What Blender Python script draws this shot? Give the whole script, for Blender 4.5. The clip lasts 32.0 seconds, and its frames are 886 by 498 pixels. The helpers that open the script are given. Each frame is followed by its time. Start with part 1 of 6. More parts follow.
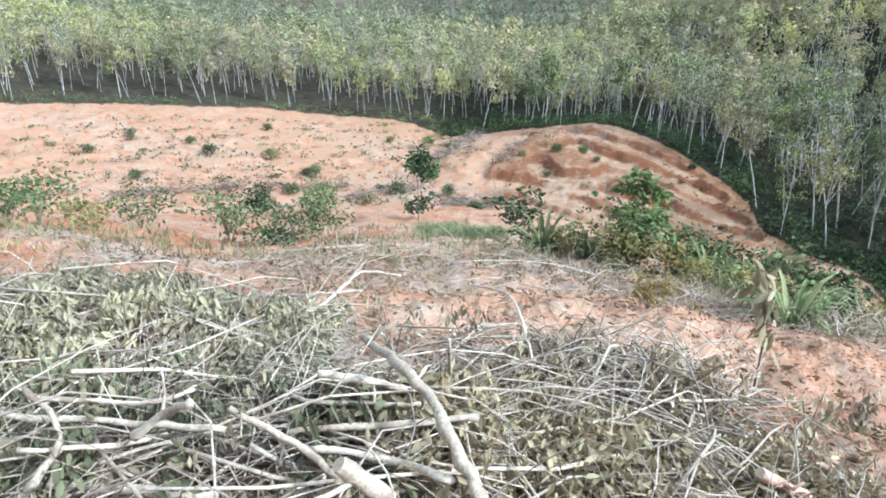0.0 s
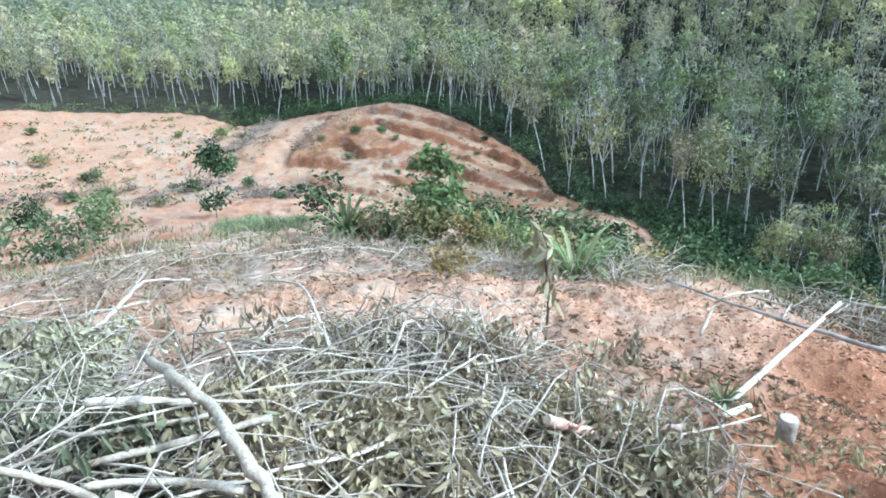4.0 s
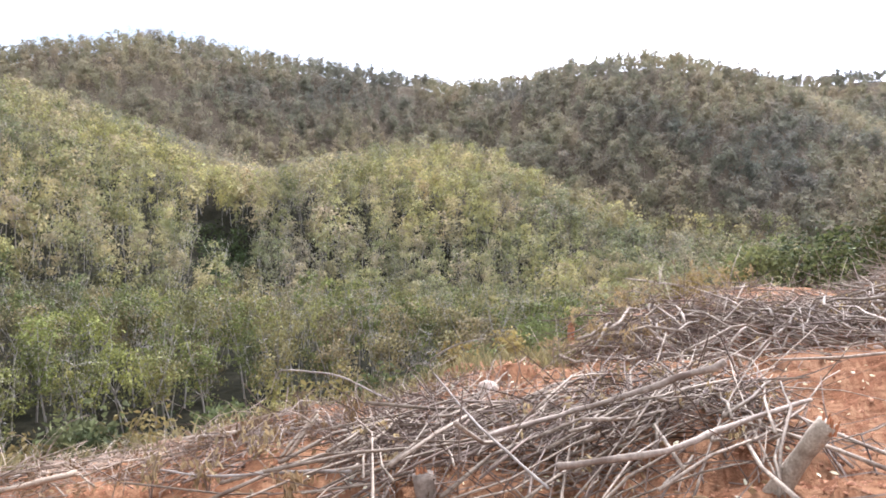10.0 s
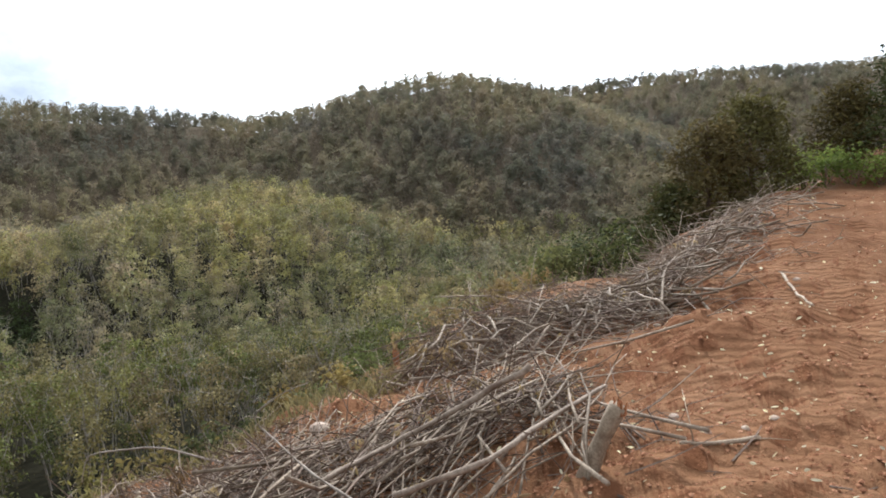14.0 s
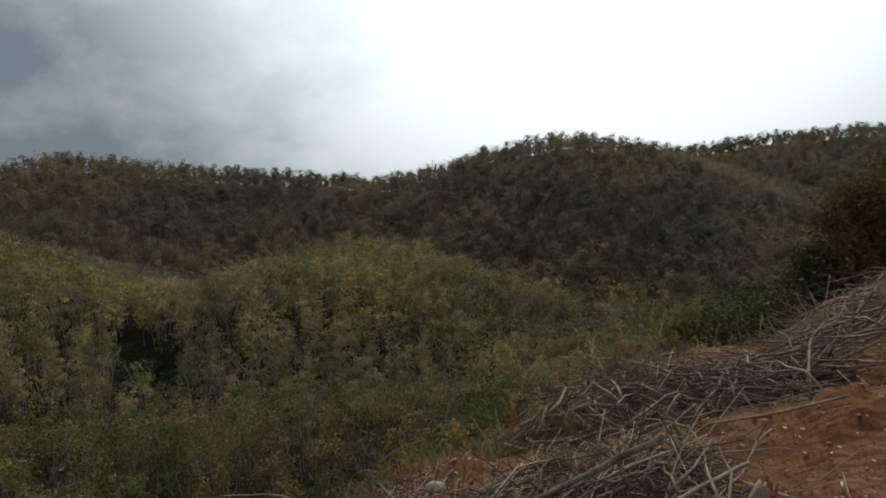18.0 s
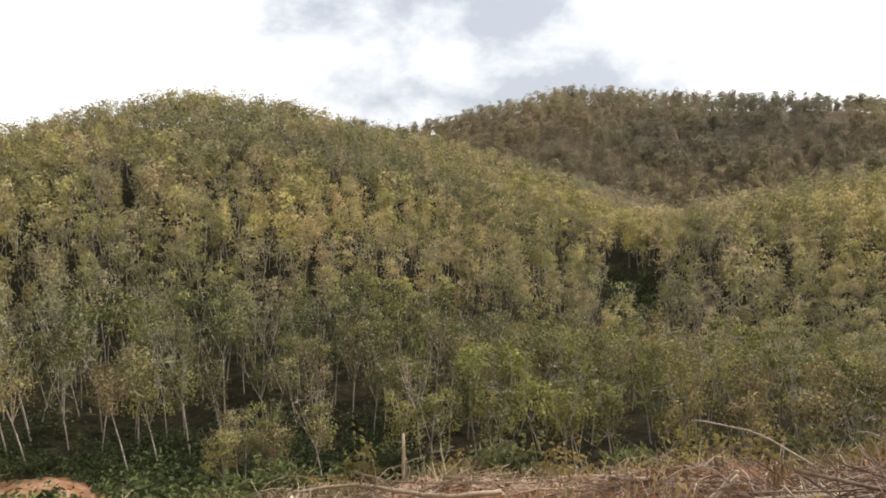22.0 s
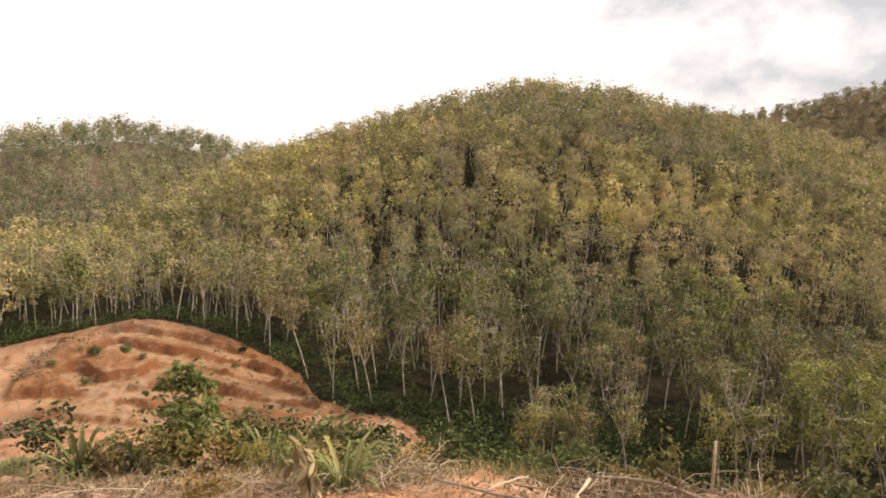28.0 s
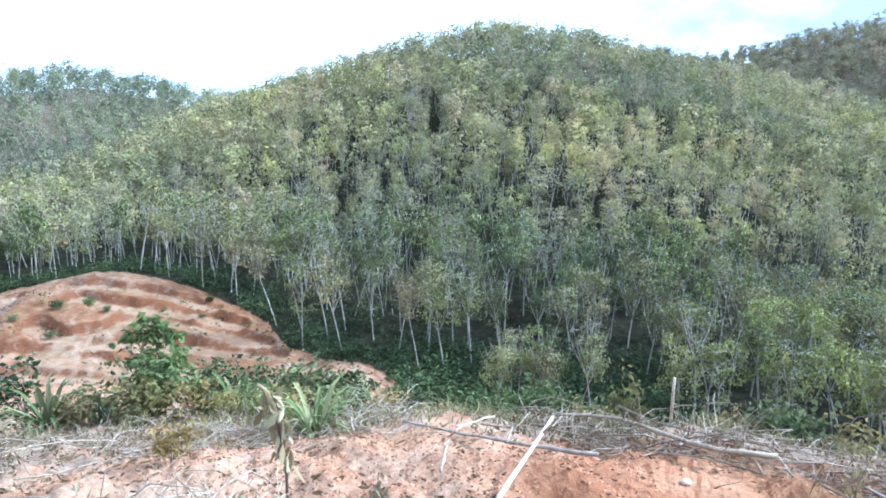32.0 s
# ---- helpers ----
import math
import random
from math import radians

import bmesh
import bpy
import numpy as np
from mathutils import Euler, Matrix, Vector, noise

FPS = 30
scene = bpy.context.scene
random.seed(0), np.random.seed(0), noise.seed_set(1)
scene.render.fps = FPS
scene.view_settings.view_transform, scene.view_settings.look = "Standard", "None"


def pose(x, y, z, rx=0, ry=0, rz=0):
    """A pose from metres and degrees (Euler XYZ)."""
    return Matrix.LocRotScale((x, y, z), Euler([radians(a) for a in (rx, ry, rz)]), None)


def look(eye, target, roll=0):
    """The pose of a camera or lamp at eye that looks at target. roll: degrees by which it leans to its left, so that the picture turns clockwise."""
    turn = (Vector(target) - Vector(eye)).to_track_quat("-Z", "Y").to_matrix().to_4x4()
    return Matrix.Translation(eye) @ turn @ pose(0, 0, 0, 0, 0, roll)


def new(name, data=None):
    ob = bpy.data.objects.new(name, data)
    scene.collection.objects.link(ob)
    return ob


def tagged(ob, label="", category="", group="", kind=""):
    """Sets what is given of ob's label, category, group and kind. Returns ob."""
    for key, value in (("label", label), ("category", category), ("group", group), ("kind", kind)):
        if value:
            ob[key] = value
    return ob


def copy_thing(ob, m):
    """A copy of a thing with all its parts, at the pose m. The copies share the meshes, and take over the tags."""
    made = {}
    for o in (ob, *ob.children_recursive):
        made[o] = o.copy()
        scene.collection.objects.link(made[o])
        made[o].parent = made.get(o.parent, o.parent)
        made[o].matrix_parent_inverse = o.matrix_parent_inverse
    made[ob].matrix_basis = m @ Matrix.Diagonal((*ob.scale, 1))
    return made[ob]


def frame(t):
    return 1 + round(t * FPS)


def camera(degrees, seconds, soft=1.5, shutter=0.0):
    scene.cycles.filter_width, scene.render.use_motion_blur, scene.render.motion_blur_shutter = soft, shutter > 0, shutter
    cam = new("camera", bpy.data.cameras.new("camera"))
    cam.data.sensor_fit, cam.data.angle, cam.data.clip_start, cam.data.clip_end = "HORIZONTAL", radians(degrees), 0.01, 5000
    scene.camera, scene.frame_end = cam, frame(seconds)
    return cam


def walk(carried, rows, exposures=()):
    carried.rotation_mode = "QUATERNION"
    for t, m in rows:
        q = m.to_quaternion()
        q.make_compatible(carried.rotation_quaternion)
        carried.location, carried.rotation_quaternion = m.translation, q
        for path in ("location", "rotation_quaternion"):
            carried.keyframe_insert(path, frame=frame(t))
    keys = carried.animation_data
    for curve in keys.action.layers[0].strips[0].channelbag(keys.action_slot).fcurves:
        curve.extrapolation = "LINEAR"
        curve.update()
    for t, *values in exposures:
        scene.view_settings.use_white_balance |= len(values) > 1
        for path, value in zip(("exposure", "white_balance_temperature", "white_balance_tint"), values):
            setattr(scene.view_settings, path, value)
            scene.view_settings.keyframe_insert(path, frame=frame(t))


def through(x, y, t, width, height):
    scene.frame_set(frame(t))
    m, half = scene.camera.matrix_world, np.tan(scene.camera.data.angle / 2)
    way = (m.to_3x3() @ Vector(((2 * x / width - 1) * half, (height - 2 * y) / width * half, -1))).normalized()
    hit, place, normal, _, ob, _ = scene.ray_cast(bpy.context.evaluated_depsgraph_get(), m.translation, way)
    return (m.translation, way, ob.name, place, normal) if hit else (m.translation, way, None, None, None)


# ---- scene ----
import functools
from itertools import product

# ---------------------------------------------------------------- camera
# A hand-held turn on one spot: seconds, bearing (0 = north = +y, clockwise), tilt, lean, and the sway of the eye.
EYE = (0.0, 0.0, 1.55)
TURN = [
    (0.0, 0.74, -22.04, 0.23, -0.00, 0.00, -0.00), (0.5, 2.68, -21.35, -0.13, 0.00, 0.00, -0.01), (1.0, 1.44, -20.82, -0.66, -0.00, -0.00, -0.01),
    (1.5, 0.78, -20.94, -0.50, -0.00, -0.00, -0.01), (2.0, 2.98, -21.91, 0.13, 0.01, 0.00, -0.01), (2.5, 6.64, -22.12, 0.25, 0.04, 0.01, -0.02),
    (3.0, 12.47, -22.47, -1.97, 0.09, 0.01, -0.02), (3.5, 14.97, -23.35, -0.46, 0.13, 0.01, 0.00), (5.5, 25.38, -22.11, -1.14, 0.18, 0.03, -0.01),
    (6.0, 29.87, -18.33, -2.03, 0.21, 0.03, -0.00), (6.5, 43.12, -13.73, -1.63, 0.19, 0.01, 0.01), (7.0, 55.28, -12.29, -1.71, 0.19, -0.01, 0.01),
    (7.5, 63.84, -12.16, -2.11, 0.20, -0.01, 0.01), (8.0, 67.57, -12.03, -2.58, 0.20, -0.00, 0.02), (8.5, 73.08, -11.82, -2.19, 0.22, -0.02, 0.00),
    (9.0, 81.11, -11.03, -2.43, 0.22, -0.02, 0.00), (9.5, 88.35, -10.62, -2.85, 0.18, -0.03, 0.03), (10.0, 96.62, -9.49, -2.50, 0.11, -0.04, 0.07),
    (10.5, 101.43, -7.91, -3.38, 0.11, -0.04, 0.07), (11.0, 103.75, -8.58, -4.40, 0.11, -0.04, 0.08), (11.5, 107.15, -8.57, -4.16, 0.08, -0.05, 0.10),
    (12.0, 109.83, -8.17, -3.94, 0.05, -0.06, 0.11), (12.5, 113.48, -7.05, -0.61, 0.01, -0.07, 0.15), (13.0, 114.75, -6.81, 1.35, -0.03, -0.07, 0.16),
    (13.5, 114.87, -7.22, 2.32, -0.05, -0.07, 0.18), (14.0, 111.88, -7.38, 3.28, -0.02, -0.07, 0.17), (14.5, 105.78, -7.53, 4.46, 0.03, -0.05, 0.15),
    (16.5, 111.18, -3.25, 1.68, 0.04, -0.07, 0.14), (17.0, 109.72, -2.78, 2.41, 0.05, -0.06, 0.15), (17.5, 105.75, -2.35, 2.76, 0.08, -0.06, 0.13),
    (18.0, 102.41, -2.00, 2.73, 0.09, -0.06, 0.13), (18.5, 98.12, -2.41, 3.28, 0.09, -0.05, 0.11), (19.0, 94.28, -3.06, 2.36, 0.09, -0.05, 0.12),
    (19.5, 88.37, -5.34, 0.33, 0.10, -0.05, 0.10), (20.0, 83.54, -6.03, 0.26, 0.18, -0.03, 0.06), (20.5, 75.80, -5.79, -0.16, 0.18, 0.01, 0.06),
    (21.0, 70.45, -5.91, -0.37, 0.18, 0.02, 0.05), (21.5, 67.47, -6.42, 1.25, 0.16, 0.02, 0.07), (22.0, 63.69, -6.24, 1.79, 0.14, 0.01, 0.07),
    (22.5, 60.90, -6.05, 2.57, 0.12, 0.01, 0.08), (23.0, 57.44, -6.01, 3.16, 0.10, 0.02, 0.07), (23.5, 54.45, -6.38, 2.71, 0.09, 0.03, 0.09),
    (24.0, 50.43, -6.20, 2.20, 0.07, 0.05, 0.09), (24.5, 47.97, -6.40, 2.00, 0.07, 0.06, 0.09), (25.0, 45.89, -6.58, 1.90, 0.08, 0.06, 0.07),
    (25.5, 44.21, -6.39, 1.51, 0.10, 0.07, 0.08), (27.5, 39.92, -7.18, 1.77, 0.23, 0.03, 0.03), (28.0, 37.35, -6.90, 0.02, 0.21, 0.01, 0.02),
    (28.5, 37.77, -7.63, -0.83, 0.21, -0.00, 0.01), (29.0, 37.72, -10.31, -0.04, 0.22, 0.01, 0.01), (29.5, 37.71, -13.31, -0.62, 0.17, -0.01, 0.01),
    (30.0, 34.11, -16.72, -1.54, 0.17, -0.02, 0.02), (30.5, 35.99, -15.07, -1.28, 0.18, -0.00, 0.01), (31.0, 37.45, -14.84, -1.21, 0.19, 0.01, 0.02),
    (31.5, 36.90, -13.50, 0.39, 0.20, 0.01, 0.03), (32.0, 40.09, -11.35, 0.55, 0.21, -0.02, 0.03)
]


def heading(bearing, tilt):
    b, p = radians(bearing), radians(tilt)
    return Vector((math.sin(b) * math.cos(p), math.cos(b) * math.cos(p), math.sin(p)))


# seconds, stops, kelvin, tint
EXPOSURES = [
    (0.0, 0.9, 4600, 1), (1.0, 0.95, 4450, 1), (3.0, 0.98, 4340, -2), (3.5, 0.98, 4300, -4), (6.0, 1.15, 4120, -4), (6.6, 1.25, 4200, -4), (7.2, 1.35, 4600, 0), (8.0, 1.5, 4800, 17), (9.0, 1.5, 5250, 20), (10.0, 1.22, 5400, 17),
    (11.0, 0.72, 5500, 13), (12.0, 0.62, 5550, 12), (13.0, 0.05, 5700, 9), (14.5, 0.3, 5700, 9), (16.5, -0.95, 5900, 6), (17.5, -1.4, 6000, 3), (19.0, -1.2, 6100, 3),
    (20.0, -0.2, 6200, 8), (21.0, 0.28, 6450, 11), (23.0, 0.36, 6850, 15), (25.0, 0.34, 7300, 19), (28.0, 0.36, 7500, 19), (29.0, 0.72, 7400, 18), (29.6, 0.75, 6700, 14),
    (30.1, 0.8, 5300, 9), (30.6, 1.2, 4420, 0), (31.0, 1.2, 4330, 0), (32.0, 1.15, 4330, 2)]
cam = camera(65.04, 32.0, soft=1.8)
rows = []
for t, bearing, tilt, lean, dx, dy, dz in TURN:
    e = Vector(EYE) + Vector((dx, dy, dz))
    rows.append((t, look(e, e + heading(bearing, tilt) * 10, -lean)))
walk(cam, rows, exposures=EXPOSURES)

# ---------------------------------------------------------------- sky and sun
SUN_BEARING, SUN_HEIGHT = 116.0, 35.0
sun_way = heading(SUN_BEARING, SUN_HEIGHT)
world = bpy.data.worlds.new("sky")
world.use_nodes = True
scene.world = world
wn, wl = world.node_tree.nodes, world.node_tree.links
wn.clear()
w_out = wn.new("ShaderNodeOutputWorld")
w_bg = wn.new("ShaderNodeBackground")
w_sky = wn.new("ShaderNodeTexSky")
w_sky.sky_type = "NISHITA"
w_sky.sun_disc = False
w_sky.sun_elevation, w_sky.sun_rotation = radians(SUN_HEIGHT), radians(SUN_BEARING)
w_sky.air_density, w_sky.dust_density = 1.0, 2.5
w_co = wn.new("ShaderNodeTexCoord")
w_map = wn.new("ShaderNodeMapping")
w_map.inputs["Scale"].default_value = (1.0, 1.0, 1.7)
w_map.inputs["Location"].default_value = (0.35, 0.1, 0.0)
w_noise = wn.new("ShaderNodeTexNoise")
w_noise.inputs["Scale"].default_value = 6.5
w_noise.inputs["Distortion"].default_value = 0.12
w_noise.inputs["Detail"].default_value = 7.0
w_noise.inputs["Roughness"].default_value = 0.58
# a grey bank of cloud over the eastern ridge, thin white cloud elsewhere
w_bank = wn.new("ShaderNodeVectorMath")
w_bank.operation = "DOT_PRODUCT"
w_bank.inputs[1].default_value = heading(76, 19)
w_near = wn.new("ShaderNodeMapRange")
w_near.interpolation_type = "SMOOTHSTEP"
w_near.inputs["From Min"].default_value, w_near.inputs["From Max"].default_value = 0.80, 0.985
w_near.inputs["To Min"].default_value, w_near.inputs["To Max"].default_value = 0.3, -0.17
w_amp = wn.new("ShaderNodeMapRange")
w_amp.inputs["From Min"].default_value, w_amp.inputs["From Max"].default_value = 0.3, 0.7
w_amp.inputs["To Min"].default_value, w_amp.inputs["To Max"].default_value = 0.27, 0.73
w_sum = wn.new("ShaderNodeMath")
w_ramp = wn.new("ShaderNodeValToRGB")
e = w_ramp.color_ramp.elements
e.new(0.5)
for k, (p, c) in enumerate([(0.27, (7.3, 8.1, 9.1, 1)), (0.43, (11.2, 11.9, 12.5, 1)), (0.57, (14.5, 14.7, 14.9, 1))]):
    e[k].position, e[k].color = p, c
w_dot = wn.new("ShaderNodeVectorMath")
w_dot.operation = "DOT_PRODUCT"
w_dot.inputs[1].default_value = sun_way
w_glow = wn.new("ShaderNodeMapRange")
w_glow.interpolation_type = "SMOOTHSTEP"
w_glow.inputs["From Min"].default_value, w_glow.inputs["From Max"].default_value = 0.70, 1.0
w_glow.inputs["To Min"].default_value, w_glow.inputs["To Max"].default_value = 0.0, 38.0
w_add = wn.new("ShaderNodeVectorMath")
w_add.operation = "ADD"
w_mix = wn.new("ShaderNodeMix")
w_mix.data_type = "RGBA"
w_mix.inputs["Factor"].default_value = 0.88
wl.new(w_co.outputs["Generated"], w_map.inputs["Vector"])
wl.new(w_map.outputs[0], w_noise.inputs["Vector"])
wl.new(w_co.outputs["Generated"], w_bank.inputs[0])
wl.new(w_bank.outputs["Value"], w_near.inputs[0])
wl.new(w_noise.outputs[0], w_amp.inputs[0])
wl.new(w_amp.outputs[0], w_sum.inputs[0])
wl.new(w_near.outputs[0], w_sum.inputs[1])
wl.new(w_sum.outputs[0], w_ramp.inputs[0])
wl.new(w_co.outputs["Generated"], w_dot.inputs[0])
wl.new(w_dot.outputs["Value"], w_glow.inputs[0])
wl.new(w_sky.outputs[0], w_mix.inputs["A"])
wl.new(w_ramp.outputs[0], w_mix.inputs["B"])
wl.new(w_mix.outputs["Result"], w_add.inputs[0])
wl.new(w_glow.outputs[0], w_add.inputs[1])
wl.new(w_add.outputs[0], w_bg.inputs["Color"])
wl.new(w_bg.outputs[0], w_out.inputs[0])
w_bg.inputs["Strength"].default_value = 0.07

sun = new("sun", bpy.data.lights.new("sun", "SUN"))
sun.data.energy, sun.data.angle, sun.data.color = 4.3, radians(3.0), (1.0, 0.94, 0.84)
sun.matrix_world = look(sun_way * 50, (0, 0, 0))

# ---------------------------------------------------------------- materials


def material(name, rough=0.8, spec=0.3):
    m = bpy.data.materials.new(name)
    m.use_nodes = True
    n, l = m.node_tree.nodes, m.node_tree.links
    b = n["Principled BSDF"]
    b.inputs["Roughness"].default_value = rough
    b.inputs["Specular IOR Level"].default_value = spec
    return m, n, l, b


def noise_node(n, l, scale, detail=4.0, rough=0.55, vector=None):
    t = n.new("ShaderNodeTexNoise")
    t.inputs["Scale"].default_value, t.inputs["Detail"].default_value, t.inputs["Roughness"].default_value = scale, detail, rough
    if vector is not None:
        l.new(vector, t.inputs["Vector"])
    return t


def ramp_node(n, l, source, stops):
    r = n.new("ShaderNodeValToRGB")
    e = r.color_ramp.elements
    while len(e) < len(stops):
        e.new(0.5)
    for s, (p, c) in zip(e, stops):
        s.position, s.color = p, (*c, 1)
    l.new(source, r.inputs[0])
    return r


def mix_node(n, l, a, b, factor, mode="MIX"):
    m = n.new("ShaderNodeMix")
    m.data_type, m.blend_type = "RGBA", mode
    for key, v in (("Factor", factor), ("A", a), ("B", b)):
        if isinstance(v, (int, float)):
            m.inputs[key].default_value = v
        elif isinstance(v, tuple):
            m.inputs[key].default_value = (*v, 1)
        else:
            l.new(v, m.inputs[key])
    return m.outputs["Result"]


def bump_node(n, l, b, height, strength, distance):
    k = n.new("ShaderNodeBump")
    k.inputs["Strength"].default_value, k.inputs["Distance"].default_value = strength, distance
    l.new(height, k.inputs["Height"])
    l.new(k.outputs[0], b.inputs["Normal"])


def ground_material():
    m, n, l, b = material("earth", 0.95, 0.02)
    pos = n.new("ShaderNodeNewGeometry").outputs["Position"]
    big = noise_node(n, l, 0.09, 5, 0.6, pos)
    mid = noise_node(n, l, 0.9, 6, 0.62, pos)
    fine = noise_node(n, l, 9.0, 6, 0.7, pos)
    soil_a = ramp_node(n, l, mid.outputs[0], [(0.28, (0.19, 0.082, 0.038)), (0.5, (0.28, 0.134, 0.066)), (0.72, (0.37, 0.2, 0.114))])
    soil_b = ramp_node(n, l, fine.outputs[0], [(0.3, (0.18, 0.074, 0.036)), (0.62, (0.35, 0.175, 0.094)), (0.8, (0.47, 0.28, 0.17))])
    soil = mix_node(n, l, soil_a.outputs[0], soil_b.outputs[0], 0.45)
    blot = noise_node(n, l, 0.32, 9, 0.72, pos)
    soil = mix_node(n, l, soil, ramp_node(n, l, blot.outputs[0], [(0.32, (0.62, 0.56, 0.52)), (0.5, (1.0, 1.0, 1.0)), (0.68, (1.25, 1.3, 1.35))]).outputs[0], 1.0, "MULTIPLY")
    pale = mix_node(n, l, soil, (0.36, 0.185, 0.1), ramp_node(n, l, big.outputs[0], [(0.45, (0, 0, 0)), (0.7, (0.6, 0.6, 0.6))]).outputs[0])
    # Near floor is almost black: shade under the trees put into its colour.
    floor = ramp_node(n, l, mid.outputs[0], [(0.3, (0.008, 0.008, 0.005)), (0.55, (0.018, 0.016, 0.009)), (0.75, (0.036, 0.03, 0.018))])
    litter = ramp_node(n, l, fine.outputs[0], [(0.3, (0.13, 0.085, 0.055)), (0.5, (0.28, 0.2, 0.14)), (0.75, (0.42, 0.34, 0.25))])
    grass = ramp_node(n, l, fine.outputs[0], [(0.3, (0.05, 0.07, 0.025)), (0.7, (0.11, 0.14, 0.05))])
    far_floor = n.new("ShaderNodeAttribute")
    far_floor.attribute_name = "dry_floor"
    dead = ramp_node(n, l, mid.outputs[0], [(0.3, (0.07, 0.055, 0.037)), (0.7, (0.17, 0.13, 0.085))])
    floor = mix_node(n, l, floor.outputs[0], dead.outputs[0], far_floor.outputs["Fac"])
    masks = n.new("ShaderNodeAttribute")
    masks.attribute_name = "cover"
    sep = n.new("ShaderNodeSeparateColor")
    l.new(masks.outputs["Color"], sep.inputs[0])

    def ragged(source, soft=0.22):
        add = n.new("ShaderNodeMath")
        add.operation = "ADD"
        l.new(source, add.inputs[0])
        sub = n.new("ShaderNodeMath")
        sub.operation = "MULTIPLY_ADD"
        l.new(mid.outputs[0], sub.inputs[0])
        sub.inputs[1].default_value, sub.inputs[2].default_value = 1.2, -0.6
        l.new(sub.outputs[0], add.inputs[1])
        r = n.new("ShaderNodeMapRange")
        r.inputs["From Min"].default_value, r.inputs["From Max"].default_value = 0.5 - soft, 0.5 + soft
        l.new(add.outputs[0], r.inputs[0])
        return r.outputs[0]

    # fresh cut faces show the redder subsoil, wheel tracks are packed and pale
    nz = n.new("ShaderNodeSeparateXYZ")
    l.new(n.new("ShaderNodeNewGeometry").outputs["True Normal"], nz.inputs[0])
    steep = n.new("ShaderNodeMapRange")
    steep.inputs["From Min"].default_value, steep.inputs["From Max"].default_value = 0.95, 0.80
    steep.inputs["To Max"].default_value = 0.85
    l.new(nz.outputs[2], steep.inputs[0])
    pale = mix_node(n, l, pale, ramp_node(n, l, fine.outputs[0], [(0.3, (0.15, 0.058, 0.028)), (0.7, (0.27, 0.11, 0.053))]).outputs[0], steep.outputs[0])
    pale = mix_node(n, l, pale, ramp_node(n, l, fine.outputs[0], [(0.3, (0.30, 0.165, 0.092)), (0.7, (0.45, 0.285, 0.18))]).outputs[0], ragged(masks.outputs["Alpha"]))
    # brown road earth; eastern soil also darkened for being seen against the sun
    dark_at = n.new("ShaderNodeAttribute")
    dark_at.attribute_name = "packed"
    brown = mix_node(n, l, pale, (0.62, 0.64, 0.62), 1.0, "MULTIPLY")
    pale = mix_node(n, l, pale, brown, ragged(dark_at.outputs["Fac"]))
    c = mix_node(n, l, pale, litter.outputs[0], ragged(sep.outputs[1]))
    c = mix_node(n, l, c, grass.outputs[0], ragged(sep.outputs[2], 0.15))
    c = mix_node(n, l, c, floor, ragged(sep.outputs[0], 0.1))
    l.new(c, b.inputs["Base Color"])
    h = n.new("ShaderNodeMath")
    h.operation = "MULTIPLY_ADD"
    l.new(fine.outputs[0], h.inputs[0])
    h.inputs[1].default_value = 0.4
    l.new(mid.outputs[0], h.inputs[2])
    # cleat marks of a tracked machine on the road
    turn = n.new("ShaderNodeMapping")
    turn.inputs["Rotation"].default_value = (0, 0, radians(50))
    l.new(pos, turn.inputs[0])
    wave = n.new("ShaderNodeTexWave")
    wave.inputs["Scale"].default_value, wave.inputs["Distortion"].default_value, wave.inputs["Detail"].default_value = 2.3, 2.2, 3.0
    wave.inputs["Detail Scale"].default_value = 0.6
    l.new(turn.outputs[0], wave.inputs[0])
    tread = n.new("ShaderNodeAttribute")
    tread.attribute_name = "tread"
    deep = n.new("ShaderNodeMath")
    deep.operation = "MULTIPLY"
    l.new(wave.outputs["Fac"], deep.inputs[0])
    l.new(tread.outputs["Fac"], deep.inputs[1])
    both = n.new("ShaderNodeMath")
    both.operation = "MULTIPLY_ADD"
    l.new(deep.outputs[0], both.inputs[0])
    both.inputs[1].default_value = 0.22
    l.new(h.outputs[0], both.inputs[2])
    bump_node(n, l, b, both.outputs[0], 0.75, 0.18)
    return m


